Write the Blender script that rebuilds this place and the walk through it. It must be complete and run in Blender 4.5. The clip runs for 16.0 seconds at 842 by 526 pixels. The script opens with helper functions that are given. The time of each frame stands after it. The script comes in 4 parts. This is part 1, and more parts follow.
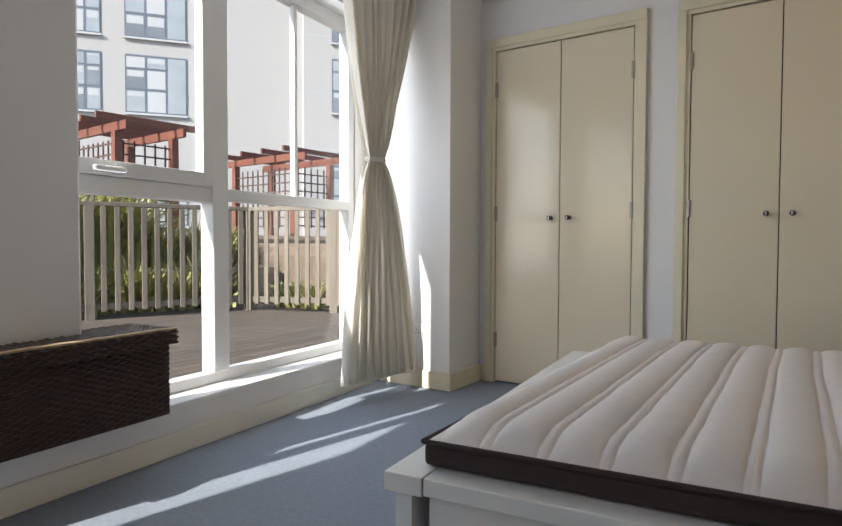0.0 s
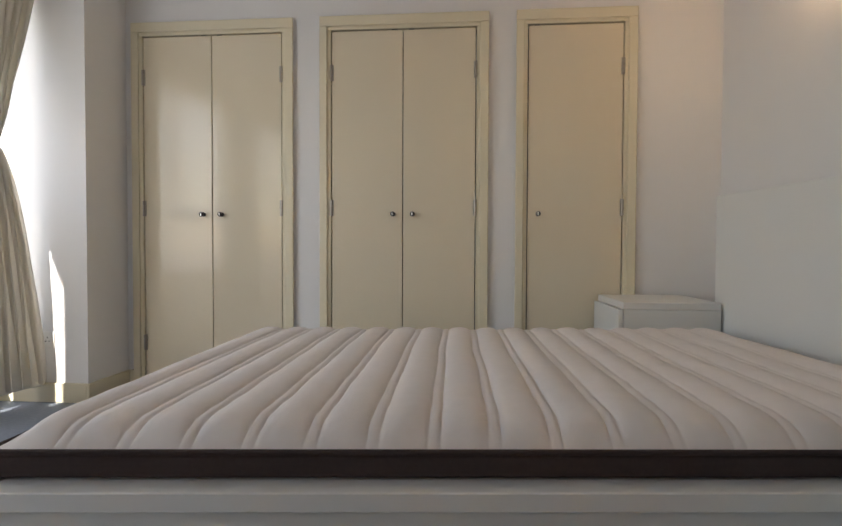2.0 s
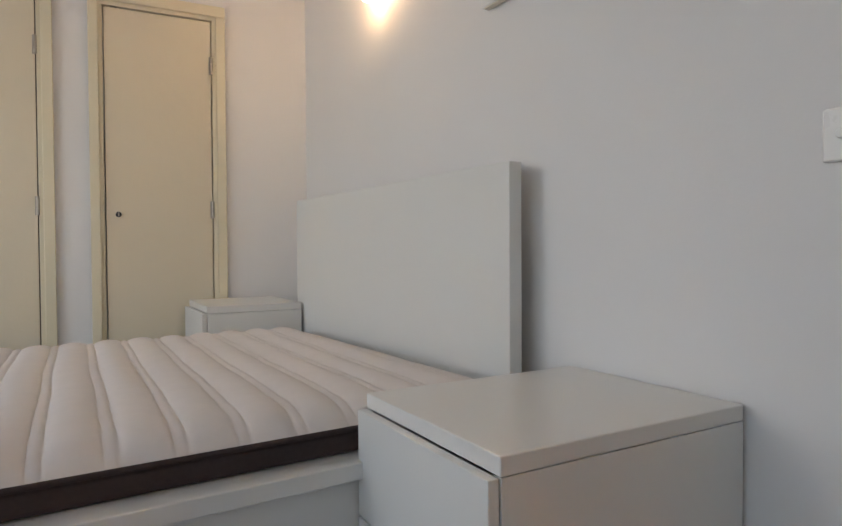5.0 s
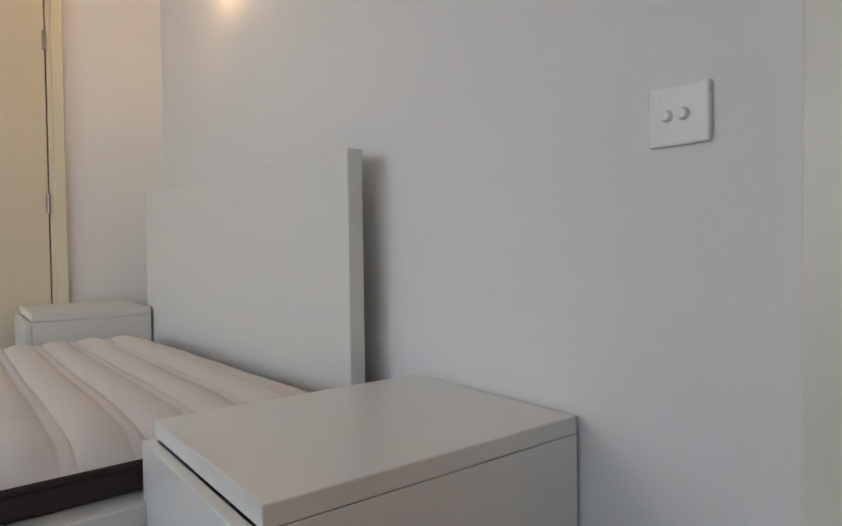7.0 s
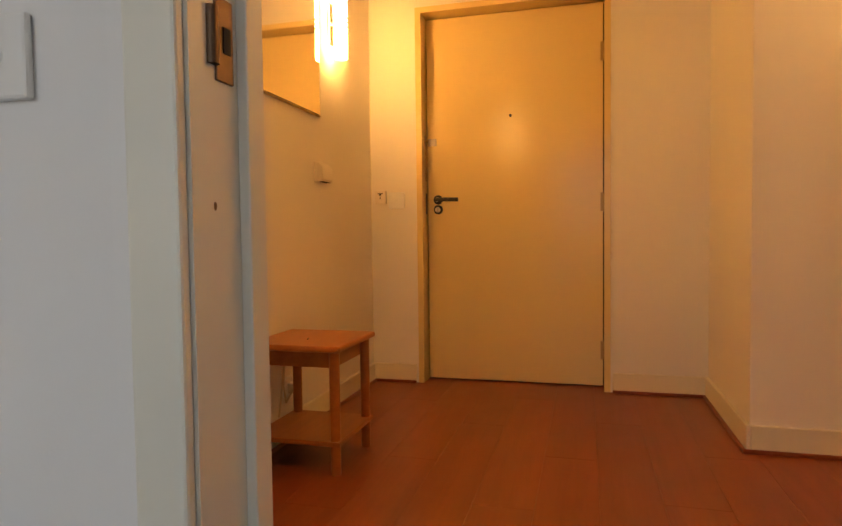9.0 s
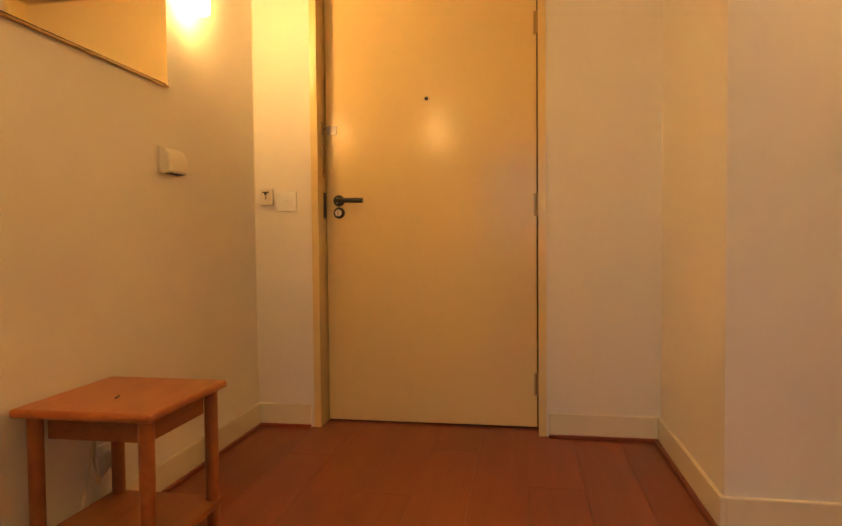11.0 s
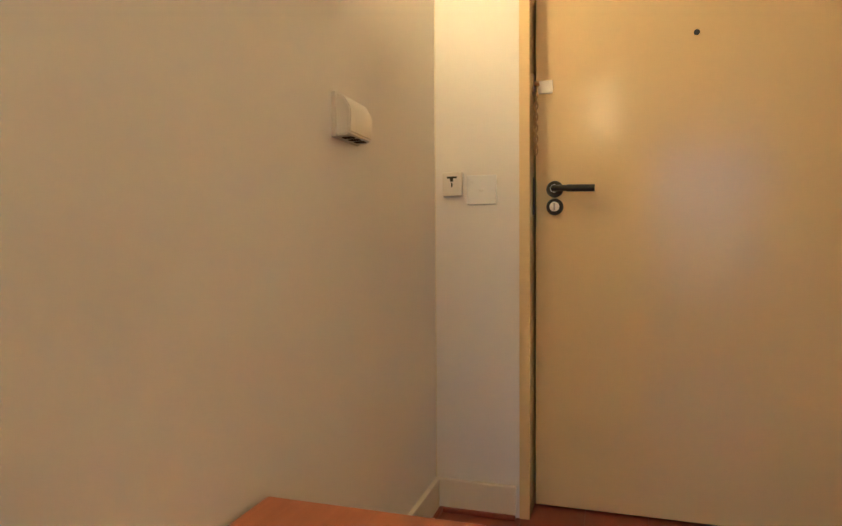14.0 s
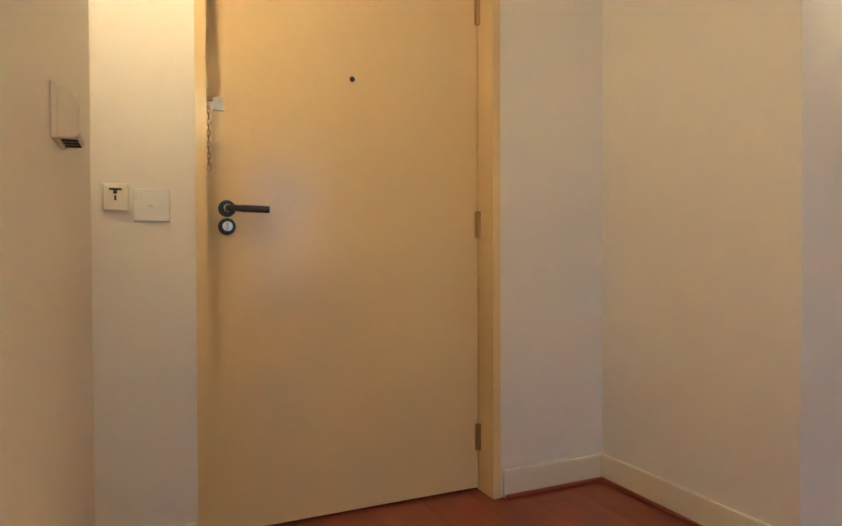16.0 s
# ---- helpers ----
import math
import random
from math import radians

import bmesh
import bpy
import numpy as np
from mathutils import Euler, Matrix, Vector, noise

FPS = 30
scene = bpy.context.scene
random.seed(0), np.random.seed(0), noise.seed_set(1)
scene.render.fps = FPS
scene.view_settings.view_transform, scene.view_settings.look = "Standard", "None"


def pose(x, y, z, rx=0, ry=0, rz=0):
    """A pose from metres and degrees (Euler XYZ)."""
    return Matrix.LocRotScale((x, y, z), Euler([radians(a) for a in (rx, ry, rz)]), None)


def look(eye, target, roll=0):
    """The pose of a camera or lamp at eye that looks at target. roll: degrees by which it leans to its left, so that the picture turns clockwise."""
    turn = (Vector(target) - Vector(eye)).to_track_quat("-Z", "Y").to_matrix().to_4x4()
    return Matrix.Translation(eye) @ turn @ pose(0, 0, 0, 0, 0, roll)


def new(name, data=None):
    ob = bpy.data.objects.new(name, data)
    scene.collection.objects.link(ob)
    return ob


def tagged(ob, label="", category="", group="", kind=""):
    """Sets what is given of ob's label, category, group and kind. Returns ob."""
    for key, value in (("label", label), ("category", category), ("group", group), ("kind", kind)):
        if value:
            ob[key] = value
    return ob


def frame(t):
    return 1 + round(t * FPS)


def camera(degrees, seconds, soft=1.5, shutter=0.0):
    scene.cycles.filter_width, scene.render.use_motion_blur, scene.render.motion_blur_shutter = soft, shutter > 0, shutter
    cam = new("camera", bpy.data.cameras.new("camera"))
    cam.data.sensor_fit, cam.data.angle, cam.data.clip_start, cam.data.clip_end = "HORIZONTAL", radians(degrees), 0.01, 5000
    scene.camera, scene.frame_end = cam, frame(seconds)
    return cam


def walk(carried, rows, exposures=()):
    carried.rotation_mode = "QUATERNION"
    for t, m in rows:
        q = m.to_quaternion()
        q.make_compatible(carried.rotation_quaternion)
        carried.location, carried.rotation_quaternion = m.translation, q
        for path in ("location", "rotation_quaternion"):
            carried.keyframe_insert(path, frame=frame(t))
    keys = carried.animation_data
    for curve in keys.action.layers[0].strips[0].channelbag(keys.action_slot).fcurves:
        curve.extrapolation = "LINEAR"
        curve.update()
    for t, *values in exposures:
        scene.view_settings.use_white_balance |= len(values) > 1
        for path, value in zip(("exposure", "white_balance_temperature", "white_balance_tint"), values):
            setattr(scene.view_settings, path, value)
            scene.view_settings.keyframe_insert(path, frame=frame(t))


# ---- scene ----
cam = camera(69.2, 16.0)
PATH = [
    (0, (1.739, -3.425, 0.873), (0.624, -1.766, 0.806), 0.2),
    (0.5, (1.793, -3.427, 0.866), (0.898, -1.639, 0.799), 0.3),
    (1, (1.843, -3.426, 0.854), (1.159, -1.548, 0.79), 0.2),
    (1.5, (1.907, -3.415, 0.845), (1.446, -1.469, 0.786), 0.3),
    (2, (1.969, -3.413, 0.844), (1.771, -1.423, 0.787), 0.2),
    (2.5, (2.04, -3.425, 0.844), (2.121, -1.427, 0.79), 0.2),
    (3, (2.079, -3.417, 0.838), (2.413, -1.445, 0.788), 0.1),
    (3.5, (2.117, -3.426, 0.829), (2.667, -1.503, 0.781), -0.1),
    (4, (2.121, -3.425, 0.833), (2.805, -1.546, 0.784), -0.0),
    (4.2, (2.138, -3.441, 0.831), (2.858, -1.576, 0.785), 0.1),
    (6.3, (2.425, -3.355, 0.841), (3.519, -1.682, 0.783), -1.3),
    (6.5, (2.443, -3.357, 0.837), (3.528, -1.678, 0.776), -0.9),
    (7, (2.507, -3.361, 0.833), (3.652, -1.722, 0.779), -0.7),
    (7.5, (2.592, -3.331, 0.841), (3.982, -1.893, 0.786), -0.4),
    (8, (2.629, -3.323, 0.834), (4.309, -2.241, 0.76), -0.8),
    (8.5, (2.699, -3.382, 0.831), (4.561, -2.655, 0.75), -0.7),
    (9, (2.849, -3.44, 0.83), (4.778, -2.918, 0.747), -0.7),
    (9.5, (2.993, -3.474, 0.84), (4.946, -3.049, 0.763), -0.6),
    (9.7, (3.072, -3.475, 0.842), (5.033, -3.089, 0.764), -0.6),
    (11.8, (3.758, -3.419, 0.846), (5.731, -3.097, 0.781), -0.5),
    (12, (3.82, -3.379, 0.843), (5.781, -2.992, 0.779), -0.4),
    (12.5, (3.97, -3.23, 0.852), (5.9, -2.709, 0.795), -0.3),
    (13, (4.107, -3.067, 0.853), (6.024, -2.499, 0.8), -0.4),
    (13.5, (4.236, -2.943, 0.861), (6.132, -2.308, 0.812), -0.1),
    (14, (4.278, -2.794, 0.864), (6.185, -2.195, 0.81), -0.3),
    (14.5, (4.284, -2.653, 0.883), (6.214, -2.131, 0.845), -0.2),
    (15, (4.343, -2.577, 0.882), (6.312, -2.229, 0.833), -0.3),
    (15.5, (4.364, -2.515, 0.9), (6.361, -2.614, 0.849), -0.7),
    (16, (4.271, -2.382, 0.897), (6.096, -3.201, 0.871), -0.2),
]
walk(cam, [(t, look(eye, target, roll)) for t, eye, target, roll in PATH],
     exposures=((0, 0.92, 6250, 10), (1, 0.85, 6350, 10), (2.5, 1.0, 6600, 12), (4, 1.25, 6450, 12), (7.6, 1.3, 6250, 12), (8.6, 1.2, 6350, 11), (9.2, 1.25, 6900, 12), (9.7, 1.3, 7100, 13), (11.8, 1.4, 4550, -3), (16, 1.4, 3650, -4)))

# ---- world, sun, lamps' strength ----
SUN_TO = Vector((0.17, 0.985, -0.70)).normalized()
wd = bpy.data.worlds.new("sky")
scene.world = wd
wd.use_nodes = True
wn = wd.node_tree
sky = wn.nodes.new("ShaderNodeTexSky")
sky.sky_type = 'NISHITA'
sky.sun_disc = False
sky.sun_elevation = radians(35)
sky.sun_rotation = radians(189)
wn.links.new(sky.outputs[0], wn.nodes["Background"].inputs[0])
wn.nodes["Background"].inputs[1].default_value = 0.15
DAY_W, DAY2_W = 9.5, 1.0
sun = new("sun", bpy.data.lights.new("sun", "SUN"))
sun.data.energy = 5.0
sun.data.angle = radians(0.5)
sun.data.color = (1, 0.95, 0.86)
sun.matrix_world = look((0, 0, 8), Vector((0, 0, 8)) + SUN_TO)


# ---- materials ----
def mat(name, col, rough=0.6, metal=0.0, vary=0.08, scale=6.0, bump=0.0, bscale=200.0, coat=0.0, spec=0.5):
    m = bpy.data.materials.new(name)
    m.use_nodes = True
    nt = m.node_tree
    b = nt.nodes["Principled BSDF"]
    b.inputs["Roughness"].default_value = rough
    b.inputs["Metallic"].default_value = metal
    b.inputs["Specular IOR Level"].default_value = spec
    b.inputs["Coat Weight"].default_value = coat
    tc = nt.nodes.new("ShaderNodeTexCoord")
    n1 = nt.nodes.new("ShaderNodeTexNoise")
    n1.inputs["Scale"].default_value = scale
    n1.inputs["Detail"].default_value = 6
    nt.links.new(tc.outputs["Object"], n1.inputs["Vector"])
    r = nt.nodes.new("ShaderNodeMix")
    r.data_type = 'RGBA'
    r.inputs[6].default_value = (*[c * (1 - vary) for c in col], 1)
    r.inputs[7].default_value = (*[min(1, c * (1 + vary)) for c in col], 1)
    nt.links.new(n1.outputs["Fac"], r.inputs[0])
    nt.links.new(r.outputs[2], b.inputs["Base Color"])
    rr = nt.nodes.new("ShaderNodeMapRange")
    rr.inputs[3].default_value = max(0.02, rough - 0.06)
    rr.inputs[4].default_value = min(1, rough + 0.06)
    nt.links.new(n1.outputs["Fac"], rr.inputs[0])
    nt.links.new(rr.outputs[0], b.inputs["Roughness"])
    if bump:
        n2 = nt.nodes.new("ShaderNodeTexNoise")
        n2.inputs["Scale"].default_value = bscale
        n2.inputs["Detail"].default_value = 3
        nt.links.new(tc.outputs["Object"], n2.inputs["Vector"])
        bp = nt.nodes.new("ShaderNodeBump")
        bp.inputs["Strength"].default_value = bump
        bp.inputs["Distance"].default_value = 0.004
        nt.links.new(n2.outputs["Fac"], bp.inputs["Height"])
        nt.links.new(bp.outputs[0], b.inputs["Normal"])
    return m


def wood(name, c1, c2, axis=0, rough=0.35, stretch=18.0, spread=0.12):
    m = mat(name, c1, rough)
    nt = m.node_tree
    b = nt.nodes["Principled BSDF"]
    tc = nt.nodes.new("ShaderNodeTexCoord")
    mp = nt.nodes.new("ShaderNodeMapping")
    s = [stretch] * 3
    s[axis] = stretch / 14
    mp.inputs["Scale"].default_value = s
    info = nt.nodes.new("ShaderNodeObjectInfo")
    add = nt.nodes.new("ShaderNodeVectorMath")
    sc = nt.nodes.new("ShaderNodeMath")
    sc.operation = 'MULTIPLY'
    sc.inputs[1].default_value = 31.0
    nt.links.new(info.outputs["Random"], sc.inputs[0])
    nt.links.new(tc.outputs["Object"], add.inputs[0])
    nt.links.new(sc.outputs[0], add.inputs[1])
    nt.links.new(add.outputs[0], mp.inputs[0])
    n = nt.nodes.new("ShaderNodeTexNoise")
    n.inputs["Scale"].default_value = 1.0
    n.inputs["Detail"].default_value = 8
    n.inputs["Roughness"].default_value = 0.65
    n.inputs["Distortion"].default_value = 0.6
    nt.links.new(mp.outputs[0], n.inputs["Vector"])
    ramp = nt.nodes.new("ShaderNodeValToRGB")
    ramp.color_ramp.elements[0].position, ramp.color_ramp.elements[1].position = 0.3, 0.72
    ramp.color_ramp.elements[0].color, ramp.color_ramp.elements[1].color = (*c1, 1), (*c2, 1)
    nt.links.new(n.outputs["Fac"], ramp.inputs[0])
    hsv = nt.nodes.new("ShaderNodeHueSaturation")
    mr = nt.nodes.new("ShaderNodeMapRange")
    mr.inputs[3].default_value, mr.inputs[4].default_value = 1 - spread, 1 + spread
    nt.links.new(info.outputs["Random"], mr.inputs[0])
    nt.links.new(mr.outputs[0], hsv.inputs["Value"])
    nt.links.new(ramp.outputs[0], hsv.inputs["Color"])
    nt.links.new(hsv.outputs[0], b.inputs["Base Color"])
    return m


def lamp_mat(name, col, strength):
    m = bpy.data.materials.new(name)
    m.use_nodes = True
    b = m.node_tree.nodes["Principled BSDF"]
    b.inputs["Base Color"].default_value = (0.9, 0.88, 0.82, 1)
    b.inputs["Emission Color"].default_value = (*col, 1)
    b.inputs["Emission Strength"].default_value = strength
    return m


M_WALL = mat("white wall emulsion", (0.80, 0.79, 0.775), 0.75, vary=0.02, scale=1.5, bump=0.08, bscale=90)
M_HALLWALL = mat("hall wall emulsion", (0.80, 0.75, 0.66), 0.62, vary=0.025, scale=1.5, bump=0.10, bscale=80)
M_CEIL = mat("ceiling emulsion", (0.82, 0.81, 0.79), 0.85, vary=0.02, scale=1.2)
M_CREAM = mat("cream gloss paint", (0.74, 0.655, 0.495), 0.10, vary=0.025, scale=2.0, bump=0.12, bscale=45)
M_TRIM = mat("cream trim paint", (0.76, 0.69, 0.51), 0.32, vary=0.03, scale=3.0, bump=0.06, bscale=60)
M_LINING = mat("pale door lining paint", (0.76, 0.735, 0.64), 0.35, vary=0.04, scale=4.0, bump=0.08, bscale=50)
M_ENTRY = mat("yellowed gloss door paint", (0.74, 0.57, 0.25), 0.13, vary=0.025, scale=2.0, bump=0.10, bscale=70, spec=0.25)
M_GAP = mat("dark gap", (0.02, 0.018, 0.015), 0.9)
M_STEEL = mat("satin steel", (0.42, 0.38, 0.33), 0.35, 1.0, vary=0.15, scale=40)
M_WORN = mat("worn brown metal", (0.16, 0.10, 0.06), 0.45, 0.9, vary=0.4, scale=50)
M_BRASS = mat("polished brass", (0.42, 0.29, 0.12), 0.34, 1.0, vary=0.1, scale=60)
M_BLACK = mat("black metal", (0.018, 0.017, 0.016), 0.35, 0.0, vary=0.2, scale=30)
M_CHROME = mat("chrome", (0.75, 0.74, 0.72), 0.12, 1.0)
M_PLASTIC = mat("white plastic", (0.80, 0.79, 0.76), 0.28, vary=0.02)
M_IVORY = mat("ivory plastic", (0.74, 0.68, 0.56), 0.35, vary=0.03)
M_CARPET = mat("blue grey carpet", (0.26, 0.29, 0.34), 0.95, vary=0.22, scale=60, bump=0.9, bscale=420, spec=0.1)
M_UPVC = mat("white window frame", (0.80, 0.80, 0.79), 0.35, vary=0.03, scale=4)
M_MATT = mat("quilted ticking", (0.76, 0.72, 0.69), 0.9, vary=0.04, scale=20, bump=0.35, bscale=700, spec=0.15)
M_MSIDE = mat("dark brown border fabric", (0.06, 0.045, 0.042), 0.9, vary=0.2, scale=90, bump=0.3, bscale=600, spec=0.2)
M_WHITE = mat("white foil furniture", (0.76, 0.755, 0.72), 0.3, vary=0.015, scale=3)
M_WICKER = mat("dark wicker", (0.042, 0.021, 0.012), 0.45, vary=0.5, scale=60, bump=0.4, bscale=150)
M_WICKER2 = mat("pale worn wicker", (0.42, 0.30, 0.17), 0.6, vary=0.3, scale=60)
M_PINE = wood("orange pine", (0.29, 0.085, 0.019), (0.41, 0.14, 0.034), 0, 0.3, 22)
M_LAMIN = wood("red brown laminate", (0.20, 0.043, 0.013), (0.27, 0.064, 0.021), 0, 0.32, 16, 0.05)
M_DECK = wood("weathered deck", (0.055, 0.042, 0.031), (0.115, 0.09, 0.068), 0, 0.8, 14, 0.2)
M_FENCE = wood("weathered fence", (0.12, 0.10, 0.075), (0.23, 0.195, 0.145), 2, 0.8, 14, 0.15)
M_PERG = wood("stained pergola", (0.11, 0.032, 0.018), (0.17, 0.055, 0.03), 0, 0.6, 10, 0.1)
M_LATT = mat("dark trellis", (0.07, 0.04, 0.03), 0.7)
M_RENDER = mat("pale render", (0.38, 0.37, 0.36), 0.9, vary=0.03, scale=0.6, bump=0.1, bscale=20)
M_BLUE = mat("blue grey frames", (0.11, 0.13, 0.16), 0.5, vary=0.1)
M_DGLASS = mat("office window glass", (0.17, 0.19, 0.21), 0.3, vary=0.5, scale=1.2)
M_PGLASS = mat("pale office window glass", (0.30, 0.33, 0.35), 0.3, vary=0.3, scale=2.0)
M_BLIND = mat("window blind", (0.42, 0.43, 0.44), 0.8, vary=0.1)
M_LEAF = mat("strap leaf", (0.30, 0.29, 0.085), 0.45, vary=0.6, scale=8)
M_SOIL = mat("bed soil and leaf litter", (0.15, 0.11, 0.075), 0.95, vary=0.7, scale=14, bump=0.8, bscale=60)
M_GROUND = mat("paving", (0.16, 0.15, 0.14), 0.9, vary=0.2, scale=1, bump=0.3, bscale=40)
M_MIRROR = mat("silvered mirror", (0.9, 0.9, 0.9), 0.02, 1.0, vary=0.0)
M_CABLE = mat("pale cable", (0.55, 0.45, 0.33), 0.5)
M_HGLASS = lamp_mat("lit frosted glass", (1.0, 0.49, 0.125), 27.5)
M_BGLASS = lamp_mat("lit frosted glass bedroom", (1.0, 0.64, 0.33), 13.0)


def glass_mat():
    m = bpy.data.materials.new("window glass")
    m.use_nodes = True
    nt = m.node_tree
    nt.nodes.remove(nt.nodes["Principled BSDF"])
    tr = nt.nodes.new("ShaderNodeBsdfTransparent")
    gl = nt.nodes.new("ShaderNodeBsdfGlossy")
    gl.inputs["Roughness"].default_value = 0.02
    lw = nt.nodes.new("ShaderNodeLayerWeight")
    pw_ = nt.nodes.new("ShaderNodeMath")
    pw_.operation = 'POWER'
    pw_.inputs[1].default_value = 4.0
    nt.links.new(lw.outputs["Facing"], pw_.inputs[0])
    fr = nt.nodes.new("ShaderNodeMath")
    fr.operation = 'MULTIPLY_ADD'
    fr.inputs[1].default_value, fr.inputs[2].default_value = 0.3, 0.02
    nt.links.new(pw_.outputs[0], fr.inputs[0])
    mx = nt.nodes.new("ShaderNodeMixShader")
    nt.links.new(fr.outputs[0], mx.inputs[0])
    nt.links.new(tr.outputs[0], mx.inputs[1])
    nt.links.new(gl.outputs[0], mx.inputs[2])
    nt.links.new(mx.outputs[0], nt.nodes["Material Output"].inputs[0])
    return m


M_GLASS = glass_mat()


def cloth_mat():
    m = mat("cream linen", (0.85, 0.83, 0.79), 0.9, vary=0.05, scale=25, bump=0.3, bscale=500, spec=0.1)
    nt = m.node_tree
    tl = nt.nodes.new("ShaderNodeBsdfTranslucent")
    tl.inputs[0].default_value = (0.90, 0.87, 0.80, 1)
    mx = nt.nodes.new("ShaderNodeMixShader")
    mx.inputs[0].default_value = 0.6
    nt.links.new(nt.nodes["Principled BSDF"].outputs[0], mx.inputs[1])
    nt.links.new(tl.outputs[0], mx.inputs[2])
    nt.links.new(mx.outputs[0], nt.nodes["Material Output"].inputs[0])
    return m


M_CLOTH = cloth_mat()


# ---- building helpers ----
def box(bm, x0, x1, y0, y1, z0, z1, bev=0.0):
    r = bmesh.ops.create_cube(bm, size=1.0, matrix=Matrix.Translation(((x0 + x1) / 2, (y0 + y1) / 2, (z0 + z1) / 2)) @ Matrix.Diagonal((x1 - x0, y1 - y0, z1 - z0, 1)))
    if bev:
        edges = list({e for v in r["verts"] for e in v.link_edges})
        bmesh.ops.bevel(bm, geom=edges, offset=bev, segments=2, affect='EDGES', profile=0.5)
    return bm


def cyl(bm, p, q, r, seg=16, r2=None):
    p, q = Vector(p), Vector(q)
    v = q - p
    m = Matrix.Translation((p + q) / 2) @ v.to_track_quat('Z', 'Y').to_matrix().to_4x4()
    bmesh.ops.create_cone(bm, cap_ends=True, segments=seg, radius1=r, radius2=r if r2 is None else r2, depth=v.length, matrix=m)
    return bm


def lathe(bm, profile, m, seg=20):
    rings = []
    for r, h in profile:
        rings.append([bm.verts.new(m @ Vector((r * math.cos(2 * math.pi * k / seg), r * math.sin(2 * math.pi * k / seg), h))) for k in range(seg)])
    for a, b in zip(rings, rings[1:]):
        for k in range(seg):
            bm.faces.new((a[k], a[(k + 1) % seg], b[(k + 1) % seg], b[k]))
    bm.faces.new(list(reversed(rings[0])))
    bm.faces.new(rings[-1])
    return bm


def finish(name, bm, material, smooth=False):
    bmesh.ops.recalc_face_normals(bm, faces=bm.faces)
    me = bpy.data.meshes.new(name)
    bm.to_mesh(me)
    bm.free()
    me.materials.append(material)
    if smooth:
        for p in me.polygons:
            p.use_smooth = True
        me.set_sharp_from_angle(angle=radians(40))
    return me


def part(name, bm, material, parent, label="", smooth=False):
    ob = new(name, finish(name, bm, material, smooth))
    ob.parent = parent
    if label:
        tagged(ob, label)
    return ob


def struct(name, bm, material, label="", category="", m=None, smooth=False):
    ob = new(name, finish(name, bm, material, smooth))
    if m is not None:
        ob.matrix_world = m
    return tagged(ob, label, category, kind="structure")


def thing(name, label, category, m=None, group="", kind=""):
    ob = new(name)
    if m is not None:
        ob.matrix_world = m
    return tagged(ob, label, category, group, kind)


def boxp(name, dims, material, parent, bev=0.0, label=""):
    return part(name, box(bmesh.new(), *dims, bev=bev), material, parent, label)


def B():
    return bmesh.new()


# ---- the plan ----
XE, XH = 3.385, 3.505          # bedroom east wall, its hall face
ZC = 2.42
YN, XN = -2.24, 6.198          # hall north wall, entry wall
YR, XA = -4.04, 5.385          # hall recess corner
DY0, DY1 = -3.06, -3.87        # bedroom doorway
EY0, EY1 = -2.55, -3.53        # entry door leaf
EM = pose(3.385, -2.81, 0, 0, 0, 6.2)   # the bed stands a little askew
EW = pose(3.385, -2.81, 0, 0, 0, 3.0)   # and so does the wall behind it
WIN = pose(-0.457, -2.165, 0, 0, 0, 95.43)

# floors
struct("floor_bedroom", box(B(), -0.95, XE + 0.07, -4.7, 0.05, -0.12, 0), M_CARPET, "blue-grey looped carpet in the bedroom", "carpet floor")
hall_floor = struct("floor_hall", box(B(), XE + 0.07, 6.5, -5.4, YN + 0.1, -0.12, -0.012), M_GAP, "red-brown laminate plank floor in the hall", "laminate floor")
# ceilings
struct("ceiling_window_strip", box(B(), -2.75, 1.9, -0.75, 0.26, ZC, ZC + 0.1), M_CEIL, "plain white ceiling along the window", "ceiling", WIN)
struct("ceiling_bedroom", box(B(), 0.0, XE + 0.07, -4.85, 0.6, ZC + 0.003, ZC + 0.12), M_CEIL, "plain white bedroom ceiling", "ceiling")
struct("ceiling_pier", box(B(), -0.72, 0.0, -0.6, 0.62, ZC + 0.006, ZC + 0.12), M_CEIL, "plain white ceiling above the pier", "ceiling")
struct("ceiling_hall", box(B(), XE + 0.07, 6.5, -5.4, YN + 0.1, ZC, ZC + 0.12), M_CEIL, "plain white hall ceiling", "ceiling")

# north wall of the bedroom with its three wardrobe openings
WARD = ((0.0, 0.830), (1.119, 1.932), (2.216, 2.724))
bm = B()
xs = [-0.11] + [v for a, b in WARD for v in (a - 0.03, b + 0.03)] + [XE]
for a, b in zip(xs[::2], xs[1::2]):
    box(bm, a, b, 0, 0.1, 0, 2.08)
box(bm, -0.11, XE, 0, 0.1, 2.08, ZC)
struct("wall_north", bm, M_WALL, "white painted wall around the fitted wardrobes", "wall")
bm = B()
box(bm, -0.11, XE, 0.55, 0.62, 0, ZC)
box(bm, -0.18, -0.11, 0.1, 0.62, 0, ZC)
box(bm, XE, XE + 0.07, 0.1, 0.62, 0, ZC)
box(bm, 0.95, 1.02, 0.1, 0.55, 0, ZC)
box(bm, 2.05, 2.12, 0.1, 0.55, 0, ZC)
struct("wall_wardrobe_back", bm, M_WALL, "plain wall behind the wardrobes", "wall")
